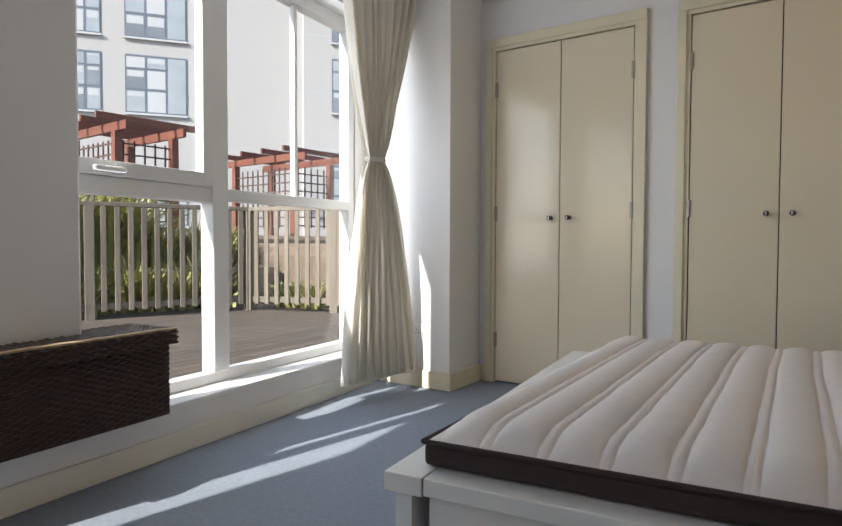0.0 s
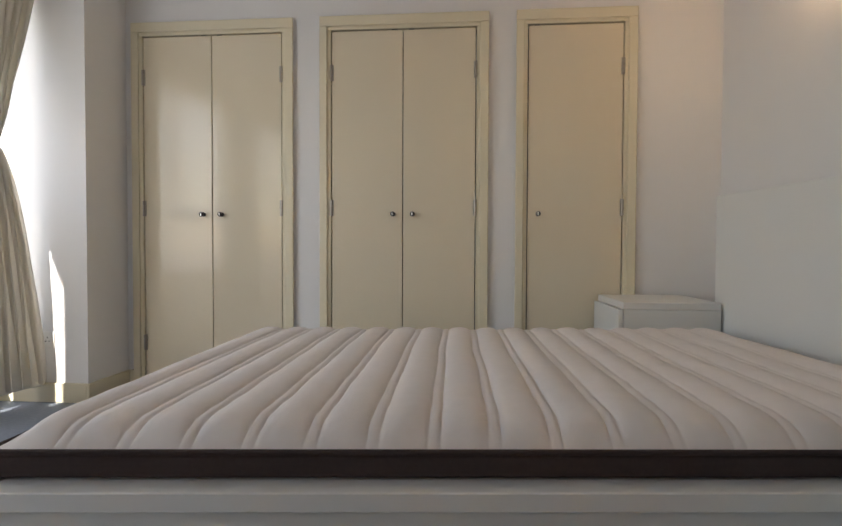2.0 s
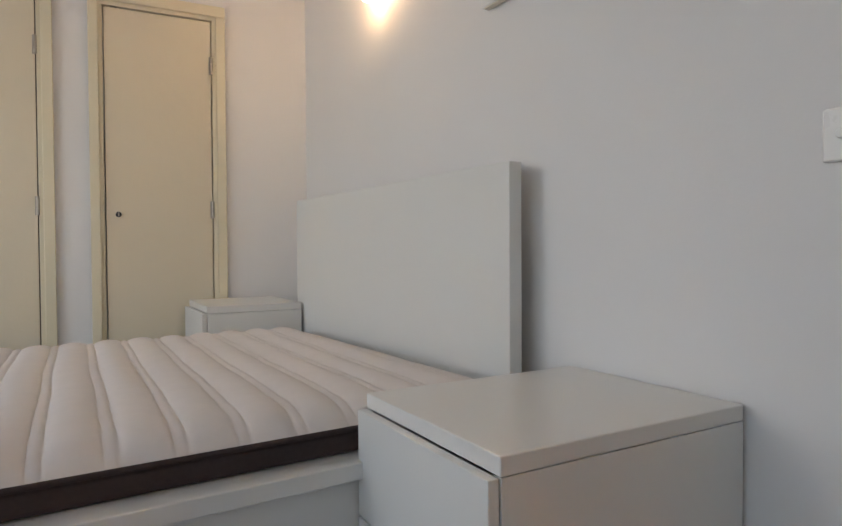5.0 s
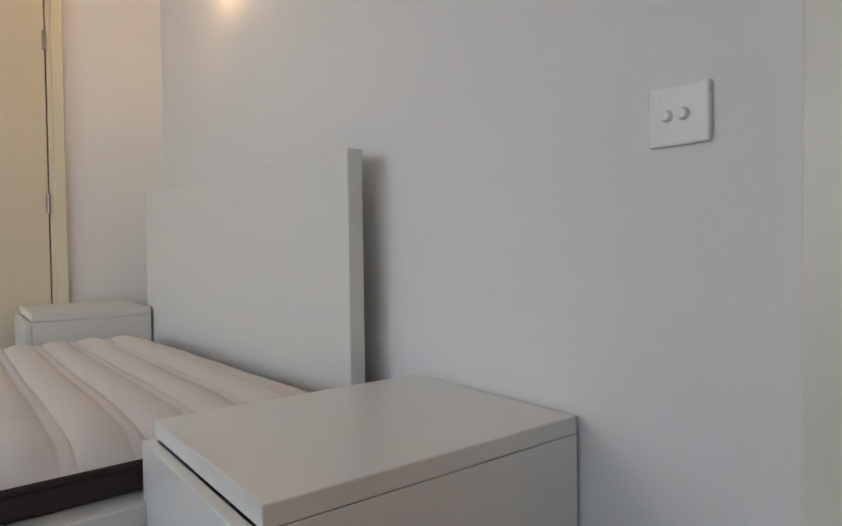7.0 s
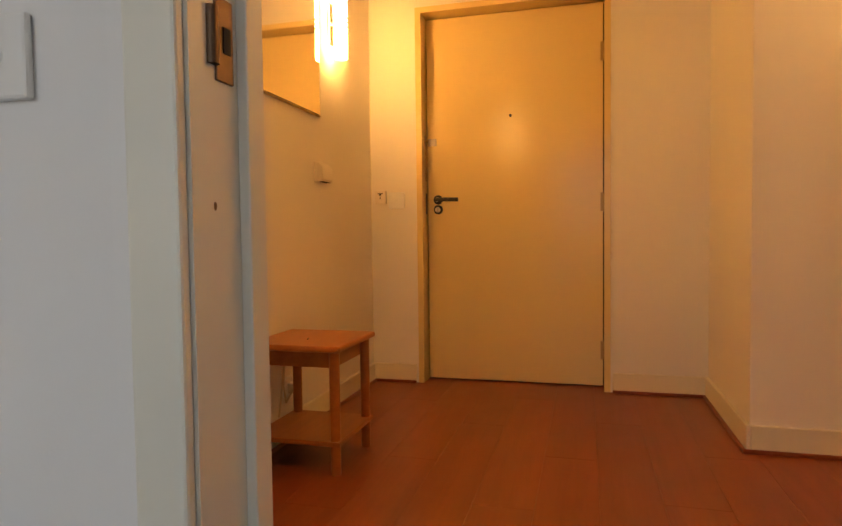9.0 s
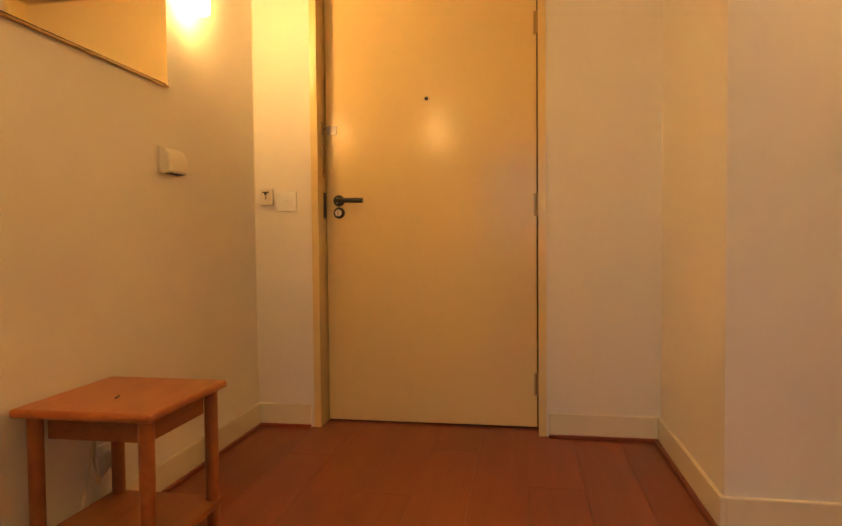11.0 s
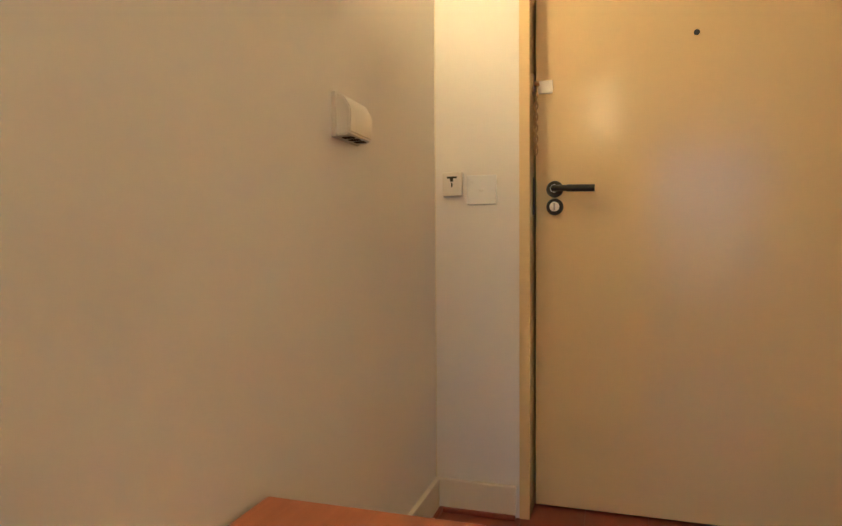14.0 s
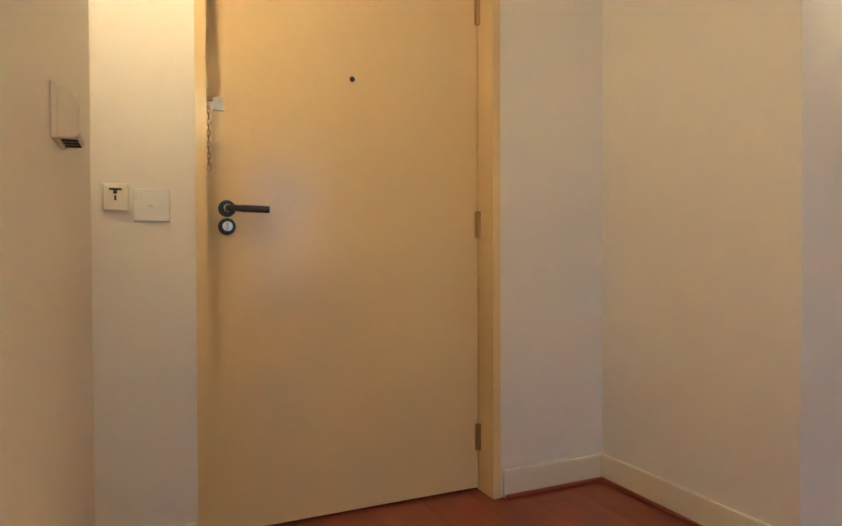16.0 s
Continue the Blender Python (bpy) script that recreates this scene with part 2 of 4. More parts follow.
# boxed pier beside the window
struct("wall_pier", box(B(), -0.70, -0.11, -0.375, 0.62, 0, ZC), M_WALL, "white boxed pier between window and wardrobes", "wall")
# east wall with the doorway
bm = B()
box(bm, XE, XH, DY0 + 0.03, -2.96, 0, ZC)
box(bm, XE, XH, -4.7, DY1 - 0.03, 0, ZC)
box(bm, XE, XH, DY1 - 0.03, DY0 + 0.03, 2.08, ZC)
struct("wall_east", bm, M_WALL, "white painted wall round the open doorway", "wall")
struct("wall_headboard", box(B(), 0, 0.15, -0.17, 2.95, 0, ZC), M_WALL, "white painted wall behind the headboard", "wall", EW)
struct("wall_south", box(B(), -0.42, XE, -4.82, -4.7, 0, ZC), M_WALL, "plain white bedroom wall", "wall")

# hall walls
struct("wall_hall_north", box(B(), XH, XN + 0.2, YN, YN + 0.12, 0, ZC), M_HALLWALL, "warm white painted hall wall", "wall")
bm = B()
box(bm, XN, XN + 0.2, EY0 + 0.035, YN, 0, ZC)
box(bm, XN, XN + 0.2, YR, EY1 - 0.035, 0, ZC)
box(bm, XN, XN + 0.2, EY1 - 0.035, EY0 + 0.035, 2.115, ZC)
struct("wall_hall_east", bm, M_HALLWALL, "warm white wall around the entrance door", "wall")
struct("wall_hall_corner", box(B(), XA, XN + 0.2, -5.4, YR, 0, ZC), M_HALLWALL, "warm white projecting wall corner", "wall")
struct("wall_hall_south", box(B(), XH, XA, -5.5, -5.4, 0, ZC), M_HALLWALL, "plain hall wall", "wall")
bm = B()
box(bm, XH - 0.002, XH + 0.004, DY0 + 0.1, YN, 0, ZC)
box(bm, XH - 0.002, XH + 0.004, -5.4, DY1 - 0.1, 0, ZC)
box(bm, XH, XH + 0.004, DY1 - 0.1, DY0 + 0.1, 2.16, ZC)
box(bm, XE, XH, -5.5, -4.7, 0, ZC)
struct("wall_hall_west", bm, M_HALLWALL, "warm white hall side of the bedroom wall", "wall")


# skirting boards
def skirting(name, runs, h, t, material=None, m=None):
    bm = B()
    for x0, x1, y0, y1 in runs:
        box(bm, x0, x1, y0, y1, 0, h, bev=0.004)
    return struct(name, bm, material or M_TRIM, "cream painted skirting board", "skirting", m)


t = 0.016
skirting("baseboard_bedroom", [(-0.11 + t, -0.065, -t, 0), (-0.11, -0.11 + t, -0.375 - t, 0), (-0.62, -0.11, -0.375 - t, -0.375),
         (0.906, 1.052, -t, 0), (2.012, 2.148, -t, 0), (2.80, 3.07, -t, 0)], 0.105, t)
skirting("baseboard_headboard", [(-t, 0, 0.69, 2.78)], 0.105, t, None, EW)
skirting("baseboard_hall", [(XH + 0.02, XN - t, YN - t, YN), (XN - t, XN, EY0 + 0.045, YN), (XN - t, XN, YR + t, EY1 - 0.045), (XA - t, XN, YR, YR + t), (XA - t, XA, -5.4, YR)], 0.105, t)
bm = B()
for x0, x1, y0, y1 in ((XH + 0.02, XN - t, YN - t - 0.014, YN - t), (XN - t - 0.014, XN - t, EY0 + 0.045, YN - t), (XN - t - 0.014, XN - t, YR + t, EY1 - 0.045), (XA - t, XN - t, YR + t, YR + t + 0.014), (XA - t - 0.014, XA - t, -5.4, YR + t + 0.014)):
    box(bm, x0, x1, y0, y1, 0, 0.016, bev=0.004)
struct("trim_hall_beading", bm, M_LAMIN, "red-brown quadrant beading along the skirting", "beading")

# doorway lining and architraves between bedroom and hall
bm = B()
box(bm, XE - 0.004, XH + 0.008, DY0, DY0 + 0.03, 0, 2.05)
box(bm, XE - 0.004, XH + 0.008, DY1 - 0.03, DY1, 0, 2.05)
box(bm, XE - 0.004, XH + 0.008, DY1 - 0.03, DY0 + 0.03, 2.05, 2.08)
for s, y in ((-1, DY0), (1, DY1)):
    a, b = sorted((y, y + s * 0.014))
    box(bm, XE + 0.082, XH - 0.002, a, b, 0, 2.05, bev=0.002)
struct("door_1_frame", bm, M_LINING, "cream painted lining of the open bedroom doorway", "door frame")
bm = B()
for x0, x1 in ((XE - 0.02, XE - 0.004), (XH + 0.008, XH + 0.022)):
    box(bm, x0, x1, DY0 + 0.004, DY0 + 0.066, 0, 2.05 + 0.066, bev=0.004)
    box(bm, x0, x1, DY1 - 0.066, DY1 - 0.004, 0, 2.05 + 0.066, bev=0.004)
    box(bm, x0, x1, DY1 - 0.004, DY0 + 0.004, 2.054, 2.05 + 0.066, bev=0.004)
struct("trim_door_1_architrave", bm, M_LINING, "cream painted architrave around the doorway", "architrave")

strike = thing("strike_plate", "worn steel latch plate let into the door lining", "strike plate", pose(XE + 0.056, DY0, 1.045))
boxp("plate", (-0.016, 0.016, -0.003, 0.001, -0.045, 0.045), M_WORN, strike, 0.001)
part("lip", cyl(B(), (-0.022, -0.001, -0.03), (-0.022, -0.001, 0.03), 0.008, 12), M_WORN, strike, "curved brass-toned lip", True)
boxp("latch_hole", (-0.004, 0.009, -0.0045, -0.003, -0.014, 0.014), M_GAP, strike)


z, w = 0.866, 0.004
dent = thing("paint_chip", "small dark chip in the painted door lining", "paint chip", pose(XE + 0.035, DY0, z))
part("chip", lathe(B(), [(w, 0), (w * 0.8, 0.0006), (w * 0.3, 0.0008)], Euler((radians(90), 0, 0)).to_matrix().to_4x4() @ Matrix.Diagonal((0.7, 1.2, 1, 1)), 12), M_WORN, dent)


# ---- wardrobes ----
def hinge(parent, x, y, z, axis='y', h=0.09):
    bm = B()
    s = 0.0075
    for k in range(3):
        z0 = z - h / 2 + k * h / 3
        cyl(bm, (x, y, z0 + 0.001), (x, y, z0 + h / 3 - 0.001), s, 10)
    box(bm, x - 0.012, x + 0.012, y + 0.001, y + 0.008, z - h / 2, z + h / 2)
    part("hinge", bm, M_STEEL, parent, "tarnished steel butt hinge", True)


def knob(parent, x, y, z):
    m = Matrix.Translation((x, y, z)) @ Euler((radians(90), 0, 0)).to_matrix().to_4x4()
    k = part("knob", lathe(B(), [(0.012, 0), (0.012, 0.004), (0.006, 0.007), (0.006, 0.02), (0.011, 0.024), (0.014, 0.030), (0.013, 0.036), (0.008, 0.040)], m), M_BLACK, parent, "small dark round knob", True)
    bm = B()
    box(bm, x - 0.0035, x + 0.0035, y - 0.0415, y - 0.038, z - 0.009, z + 0.009, bev=0.001)
    part("slot", bm, M_CHROME, k, "pale metal inlay")


def wardrobe(x0, x1, doors, label):
    w = thing("fitted_wardrobe", label, "wardrobe", pose(0, 0, 0), "fitted wardrobes")
    ft = 2.05
    boxp("frame_stile", (x0 - 0.03, x0 - 0.003, -0.012, 0.09, 0, ft + 0.003), M_TRIM, w, 0.002)
    boxp("frame_stile", (x1 + 0.003, x1 + 0.03, -0.012, 0.09, 0, ft + 0.003), M_TRIM, w, 0.002)
    boxp("frame_head", (x0 - 0.03, x1 + 0.03, -0.012, 0.09, ft + 0.003, ft + 0.03), M_TRIM, w, 0.002)
    boxp("architrave", (x0 - 0.066, x0 - 0.022, -0.026, -0.0125, 0, ft + 0.022), M_TRIM, w, 0.004)
    boxp("architrave", (x1 + 0.022, x1 + 0.070, -0.026, -0.0125, 0, ft + 0.022), M_TRIM, w, 0.004)
    boxp("architrave", (x0 - 0.066, x1 + 0.070, -0.026, -0.0125, ft + 0.022, ft + 0.078), M_TRIM, w, 0.004)
    # added near-black sheet close behind the leaves, shade for the gaps between them
    boxp("gap_shade_sheet", (x0 - 0.0, x1 + 0.0, 0.05, 0.056, 0, ft), M_GAP, w)
    n = len(doors)
    step = (x1 - x0) / n
    for k, side in enumerate(doors):
        a, b = x0 + k * step + 0.0025, x0 + (k + 1) * step - 0.0025
        leaf = boxp("door", (a, b, -0.006, 0.028, 0.012, ft - 0.004), M_CREAM, w, 0.002, "flat cream gloss door leaf")
        hx = a - 0.002 if side == "L" else b + 0.002
        for z in (0.27, 1.055, 1.815):
            hinge(leaf, hx, -0.012, z)
        knob(leaf, b - 0.05 if side == "L" else a + 0.055, -0.006, 1.02)
        boxp("catch", ((b - 0.06 if side == "L" else a + 0.03), (b - 0.03 if side == "L" else a + 0.06), -0.004, 0.01, ft - 0.004, ft - 0.0005), M_BLACK, leaf)
    return w


wardrobe(*WARD[0], "LR", "cream double-door fitted wardrobe beside the window, closed")
wardrobe(*WARD[1], "LR", "cream double-door fitted wardrobe between the others, closed")
wardrobe(*WARD[2], "R", "narrow cream single-door fitted cupboard by the bed, closed")


# ---- window wall ----
UL, UR, GY = -0.62, 1.72, 0.17
ZS, ZH = 0.21, 2.24
bm = B()
box(bm, -2.6, UR + 0.1, 0.0, 0.21, 0, ZS - 0.02)
box(bm, -2.6, -2.45, 0.02, 0.21, ZS - 0.02, ZC)
box(bm, -0.80, UL, 0.02, 0.21, ZS - 0.02, ZH)
box(bm, UL, -0.135, 0.02, 0.138, ZS - 0.02, ZH, bev=0.012)
box(bm, -2.45, UR + 0.1, 0.02, 0.21, ZH, ZC)
box(bm, UR, UR + 0.1, 0.13, 0.21, ZS - 0.02, ZH)
struct("wall_west", bm, M_WALL, "white painted window wall with low plinth", "wall", WIN)
skirting("baseboard_window", [(-2.6, 1.70, -0.016, 0.0)], 0.095, t, M_LINING, WIN)
struct("window_sill_board", box(B(), -0.135, UR, -0.006, 0.15, ZS - 0.02, ZS, bev=0.004), M_UPVC, "white painted low window sill", "window sill", WIN)
win = thing("window_1", "white framed full-height bedroom window with transom", "window", WIN, kind="structure")
f0, f1 = GY - 0.03, GY + 0.04
boxp("window_frame_bottom", (UL, UR, f0, f1, ZS, ZS + 0.05), M_UPVC, win, 0.004)
boxp("window_frame_top", (UL, UR, f0, f1, ZH - 0.07, ZH), M_UPVC, win, 0.004)
boxp("window_frame_side", (UL, UL + 0.06, f0, f1, ZS + 0.05, ZH - 0.07), M_UPVC, win, 0.004)
boxp("window_frame_side", (UR - 0.06, UR, f0, f1, ZS + 0.05, ZH - 0.07), M_UPVC, win, 0.004)
boxp("mullion", (0.565, 0.66, f0 - 0.015, f1, ZS + 0.05, ZH - 0.07), M_UPVC, win, 0.006)
boxp("transom", (UL + 0.06, 0.565, f0 - 0.006, f1, 1.055, 1.125), M_UPVC, win, 0.005)
boxp("transom", (0.66, UR - 0.06, f0 - 0.006, f1, 1.07, 1.125), M_UPVC, win, 0.005)
boxp("mullion_bar", (1.17, 1.195, f0 + 0.012, f0 + 0.046, 1.125, ZH - 0.07), M_UPVC, win, 0.003)
bm = B()
s0, s1, sz0, sz1 = UL + 0.06, 0.563, 1.127, ZH - 0.072
for d in ((s0, s0 + 0.06, sz0, sz1), (s1 - 0.06, s1, sz0, sz1), (s0 + 0.06, s1 - 0.06, sz0, sz0 + 0.06), (s0 + 0.06, s1 - 0.06, sz1 - 0.06, sz1)):
    box(bm, d[0], d[1], f0 - 0.022, f0 + 0.03, d[2], d[3], bev=0.004)
sash = part("sash", bm, M_UPVC, win, "white opening sash frame")
boxp("sash_handle", (-0.03, 0.10, f0 - 0.05, f0 - 0.022, sz0 + 0.015, sz0 + 0.035), M_PLASTIC, sash, 0.006, "white lever handle")
for d in ((s0 + 0.05, s1 - 0.05, sz0 + 0.05, sz1 - 0.05), (0.655, 1.18, 1.12, ZH - 0.06), (1.185, UR - 0.05, 1.12, ZH - 0.06), (UL + 0.05, 0.57, ZS + 0.045, 1.06), (0.655, UR - 0.05, ZS + 0.045, 1.075)):
    p = boxp("pane", (d[0], d[1], GY - 0.012, GY - 0.006, d[2], d[3]), M_GLASS, win)
    p.visible_shadow = False

win2 = thing("window_2", "white framed bedroom window beyond the pier", "window", WIN, kind="structure")
boxp("window_frame_bottom", (-2.45, -0.80, f0, f1, ZS, ZS + 0.05), M_UPVC, win2, 0.004)
boxp("window_frame_top", (-2.45, -0.80, f0, f1, ZH - 0.07, ZH), M_UPVC, win2, 0.004)
for u in (-2.45, -1.66, -0.86):
    boxp("mullion", (u, u + 0.06, f0, f1, ZS + 0.05, ZH - 0.07), M_UPVC, win2, 0.004)


def daylight(u0, u1, z0, z1, watts):
    la = new("window_light", bpy.data.lights.new("window_light", "AREA"))
    la.data.shape, la.data.size, la.data.size_y = 'RECTANGLE', u1 - u0, z1 - z0
    la.data.energy, la.data.color = watts, (0.95, 0.97, 1.0)
    la.matrix_world = WIN @ pose((u0 + u1) / 2, 0.108, (z0 + z1) / 2) @ pose(0, 0, 0, -90, 0, 0)


daylight(-0.1, 1.66, 0.62, 2.17, DAY_W)
daylight(-2.3, -0.9, 0.3, 2.17, DAY2_W)

# curtain gathered by a tie
def curtain():
    bm = B()
    rows, cols = 70, 150
    grid = []
    for j in range(rows + 1):
        z = 0.10 + (2.33 - 0.10) * j / rows
        if z > 1.34:
            k = min(1, (z - 1.34) / 0.95)
            k = k ** 0.8
            c0, c1 = -0.735 - 0.225 * k, -0.605 + 0.215 * k
        else:
            k = min(1, (1.34 - z) / 1.2)
            k = k ** 0.6
            c0, c1 = -0.735 - 0.225 * k, -0.605 + 0.215 * k
        amp = 0.018 + 0.03 * k
        row = []
        for i in range(cols + 1):
            s = i / cols
            ph = s * 2 * math.pi * 9
            y = c0 + (c1 - c0) * s + 0.012 * math.sin(ph * 2 + 1.3)
            x = -0.43 + amp * math.sin(ph + 0.7 * math.sin(z * 2.1) + 1.5 * noise.noise((s * 6, z * 0.8, 3))) + 0.012 * noise.noise((s * 14, z * 2, 9)) + 0.075 * s * k
            row.append(bm.verts.new((x, y, z + 0.012 * math.sin(ph) * (j == 0))))
        grid.append(row)
    for a, b in zip(grid, grid[1:]):
        for i in range(cols):
            bm.faces.new((a[i], a[i + 1], b[i + 1], b[i]))
    return bm


cu = thing("curtain", "cream linen curtain gathered by a tie beside the window", "curtain", pose(0, 0, 0))
fab = part("fabric", curtain(), M_CLOTH, cu, "", True)
sol = fab.modifiers.new("thickness", 'SOLIDIFY')
sol.thickness = 0.003
bm = B()
lathe(bm, [(0.052, -0.014), (0.060, -0.010), (0.060, 0.010), (0.052, 0.014)], pose(-0.43, -0.67, 1.34) @ Matrix.Diagonal((0.8, 1.35, 1, 1)), 24)
part("tie", bm, M_CLOTH, cu, "twisted fabric tie", True)
bm = B()
cyl(bm, (-0.43, -2.5, 2.36), (-0.43, -0.38, 2.36), 0.012, 12)
part("rail", bm, M_UPVC, cu, "slim white curtain rail", True)

# double socket on the pier
def socket(m, label, wide=0.146):
    s = thing("wall_socket", label, "socket", m)
    boxp("plate", (-wide / 2, wide / 2, -0.008, 0, -0.043, 0.043), M_PLASTIC, s, 0.003)
    for c in ((-0.036, 0.036) if wide > 0.1 else (0,)):
        for dx, dz, w, h in ((0, 0.012, 0.004, 0.009), (-0.011, -0.008, 0.009, 0.004), (0.011, -0.008, 0.009, 0.004)):
            boxp("pin_hole", (c + dx - w / 2, c + dx + w / 2, -0.0088, -0.0078, dz - h / 2, dz + h / 2), M_BLACK, s)
        boxp("switch", (c - 0.006 + 0.02, c + 0.006 + 0.02, -0.011, -0.0075, 0.018, 0.034), M_PLASTIC, s, 0.0015)
    return s


socket(pose(-0.37, -0.375, 0.335), "white double wall socket on the pier")


# ---- bed ----
BX0, BX1, BY0, BY1 = -2.31, -0.120, 0.735, 2.27
bed = thing("bed_frame", "low white bed frame with tall plain headboard", "bed", EM)
boxp("headboard", (-0.062, -0.016, 0.818, 2.41, 0.0, 1.082), M_WHITE, bed, 0.003, "tall flat white headboard")
for y0, y1 in ((BY0 - 0.058, BY0 + 0.03), (BY1 - 0.03, BY1 + 0.058)):
    boxp("side_ledge", (BX0 + 0.03, -0.063, y0, y1, 0.345, 0.383), M_WHITE, bed, 0.003)
    boxp("side_rail", (BX0 + 0.03, -0.063, y0 + 0.03, y1 - 0.03, 0.16, 0.3445), M_WHITE, bed, 0.002)
boxp("foot_ledge", (BX0 - 0.062, BX0 + 0.029, BY0 - 0.062, BY1 + 0.062, 0.343, 0.385), M_WHITE, bed, 0.003)
boxp("foot_rail", (BX0 - 0.045, BX0 - 0.005, BY0 - 0.04, BY1 + 0.05, 0.10, 0.3425), M_WHITE, bed, 0.002)
boxp("slat_base", (BX0 + 0.03, -0.064, BY0 + 0.031, BY1 - 0.031, 0.30, 0.375), M_WHITE, bed)
for x in (BX0 - 0.05, -0.18):
    for y in (BY0 - 0.03, BY1 - 0.03):
        boxp("leg", (x, x + 0.06, y, y + 0.06, 0, 0.16), M_WHITE, bed, 0.002)


def skewed(x, y):
    # the soft mattress has slumped a little out of square towards its foot
    return x + 0.075 * (y - BY0) * (BX1 - x) / (BX1 - BX0)


def mattress_top(x0, x1, y0, y1, zb, zt):
    bm = B()
    nx, ny = 720, 70
    pitch, gap = 0.122, 0.026
    grid = []
    for i in range(nx + 1):
        x = x0 + (x1 - x0) * i / nx
        col = []
        for j in range(ny + 1):
            y = y0 + (y1 - y0) * j / ny
            ex = min(x - x0, x1 - x) / 0.11
            ey = min(y - y0, y1 - y) / 0.13
            dome = (1 - max(0, 1 - ex) ** 2.2) * (1 - max(0, 1 - ey) ** 2.2)
            wob = 0.003 * math.sin(y * 4.2 + 0.6) + 0.0012 * math.sin(y * 11 + x * 3)
            q = (x + wob - x0 - 0.025 * (y - y0)) % pitch
            if q < gap:
                puff = 0.006 * math.sin(math.pi * q / gap) ** 0.6
            else:
                puff = 0.014 * max(0, math.sin(math.pi * (q - gap) / (pitch - gap))) ** 0.5
            soft = 0.0025 * noise.noise((x * 9, y * 9, 0.3))
            col.append(bm.verts.new((skewed(x, y), y, zb + (zt - zb) * dome + (puff + soft) * min(1, dome * 1.6))))
        grid.append(col)
    for a, b in zip(grid, grid[1:]):
        for j in range(ny):
            bm.faces.new((a[j], b[j], b[j + 1], a[j + 1]))
    return bm


mt = thing("mattress", "white quilted mattress with dark brown border, no bedding", "mattress", EM)
bm = box(B(), BX0, BX1, BY0, BY1, 0.386, 0.440, bev=0.012)
for v in bm.verts:
    v.co.x = skewed(v.co.x, v.co.y)
part("border", bm, M_MSIDE, mt, "dark brown fabric border")
part("quilted_top", mattress_top(BX0 + 0.004, BX1 - 0.004, BY0 + 0.004, BY1 - 0.004, 0.440, 0.482), M_MATT, mt, "off-white quilted ticking", True)
for p, q in (((BX0, BY0), (BX1, BY0)), ((BX1, BY0), (BX1, BY1)), ((BX1, BY1), (BX0, BY1)), ((BX0, BY1), (BX0, BY0))):
    part("piping", cyl(B(), (skewed(*p), p[1], 0.440), (skewed(*q), q[1], 0.440), 0.006, 8), M_MSIDE, mt, "dark edge piping", True)


# ---- bedside chests ----
def bedside(m, label, H, D):
    n = thing("bedside_chest", label, "bedside table", m, "bedside chests")
    W = 0.48
    boxp("top", (-D, 0, -W / 2, W / 2, H - 0.032, H), M_WHITE, n, 0.0025)
    boxp("side_panel", (-D + 0.002, 0, -W / 2, -W / 2 + 0.02, 0, H - 0.0335), M_WHITE, n, 0.001)
    boxp("side_panel", (-D + 0.002, 0, W / 2 - 0.02, W / 2, 0, H - 0.0335), M_WHITE, n, 0.001)
    boxp("back", (-0.012, -0.004, -W / 2 + 0.02, W / 2 - 0.02, 0.02, H - 0.0335), M_WHITE, n)
    boxp("plinth", (-D + 0.06, -D + 0.075, -W / 2 + 0.02, W / 2 - 0.02, 0, 0.05), M_WHITE, n)
    boxp("drawer_front", (-D - 0.022, -D - 0.001, -W / 2 + 0.002, W / 2 - 0.002, 0.262, H - 0.0335), M_WHITE, n, 0.002)
    boxp("drawer_front", (-D - 0.022, -D - 0.001, -W / 2 + 0.002, W / 2 - 0.002, 0.056, 0.256), M_WHITE, n, 0.002)
    boxp("drawer_box", (-D + 0.014, -0.05, -W / 2 + 0.03, W / 2 - 0.03, 0.28, 0.42), M_WHITE, n)
    return n


bedside(EW @ pose(-0.013, 0.428, 0), "white two-drawer bedside chest beside the headboard", 0.524, 0.60)
bedside(EW @ pose(-0.205, 2.555, 0), "white two-drawer bedside chest beyond the bed", 0.585, 0.44)



# ---- switches and boxes on the bedroom wall ----
def dimmer(m, label):
    s = thing("dimmer_switch", label, "light switch", m)
    boxp("plate", (-0.050, 0.050, -0.012, 0, -0.0465, 0.0465), M_PLASTIC, s, 0.004)
    for x in (-0.016, 0.011):
        mm = Matrix.Translation((x, -0.010, 0)) @ Euler((radians(90), 0, 0)).to_matrix().to_4x4()
        part("knob", lathe(B(), [(0.0105, 0), (0.0105, 0.002), (0.009, 0.003), (0.0085, 0.009), (0.007, 0.011)], mm), M_PLASTIC, s, "round white dimmer knob", True)
        part("knob_ring", lathe(B(), [(0.0135, -0.0030), (0.0135, -0.0012), (0.0108, -0.0010)], mm), M_STEEL, s, "", True)
    for x in (-0.036, 0.034):
        mm = Matrix.Translation((x, -0.010, 0)) @ Euler((radians(90), 0, 0)).to_matrix().to_4x4()
        part("screw_cap", lathe(B(), [(0.004, 0), (0.004, 0.001), (0.003, 0.0014)], mm), M_PLASTIC, s, "", True)
    return s


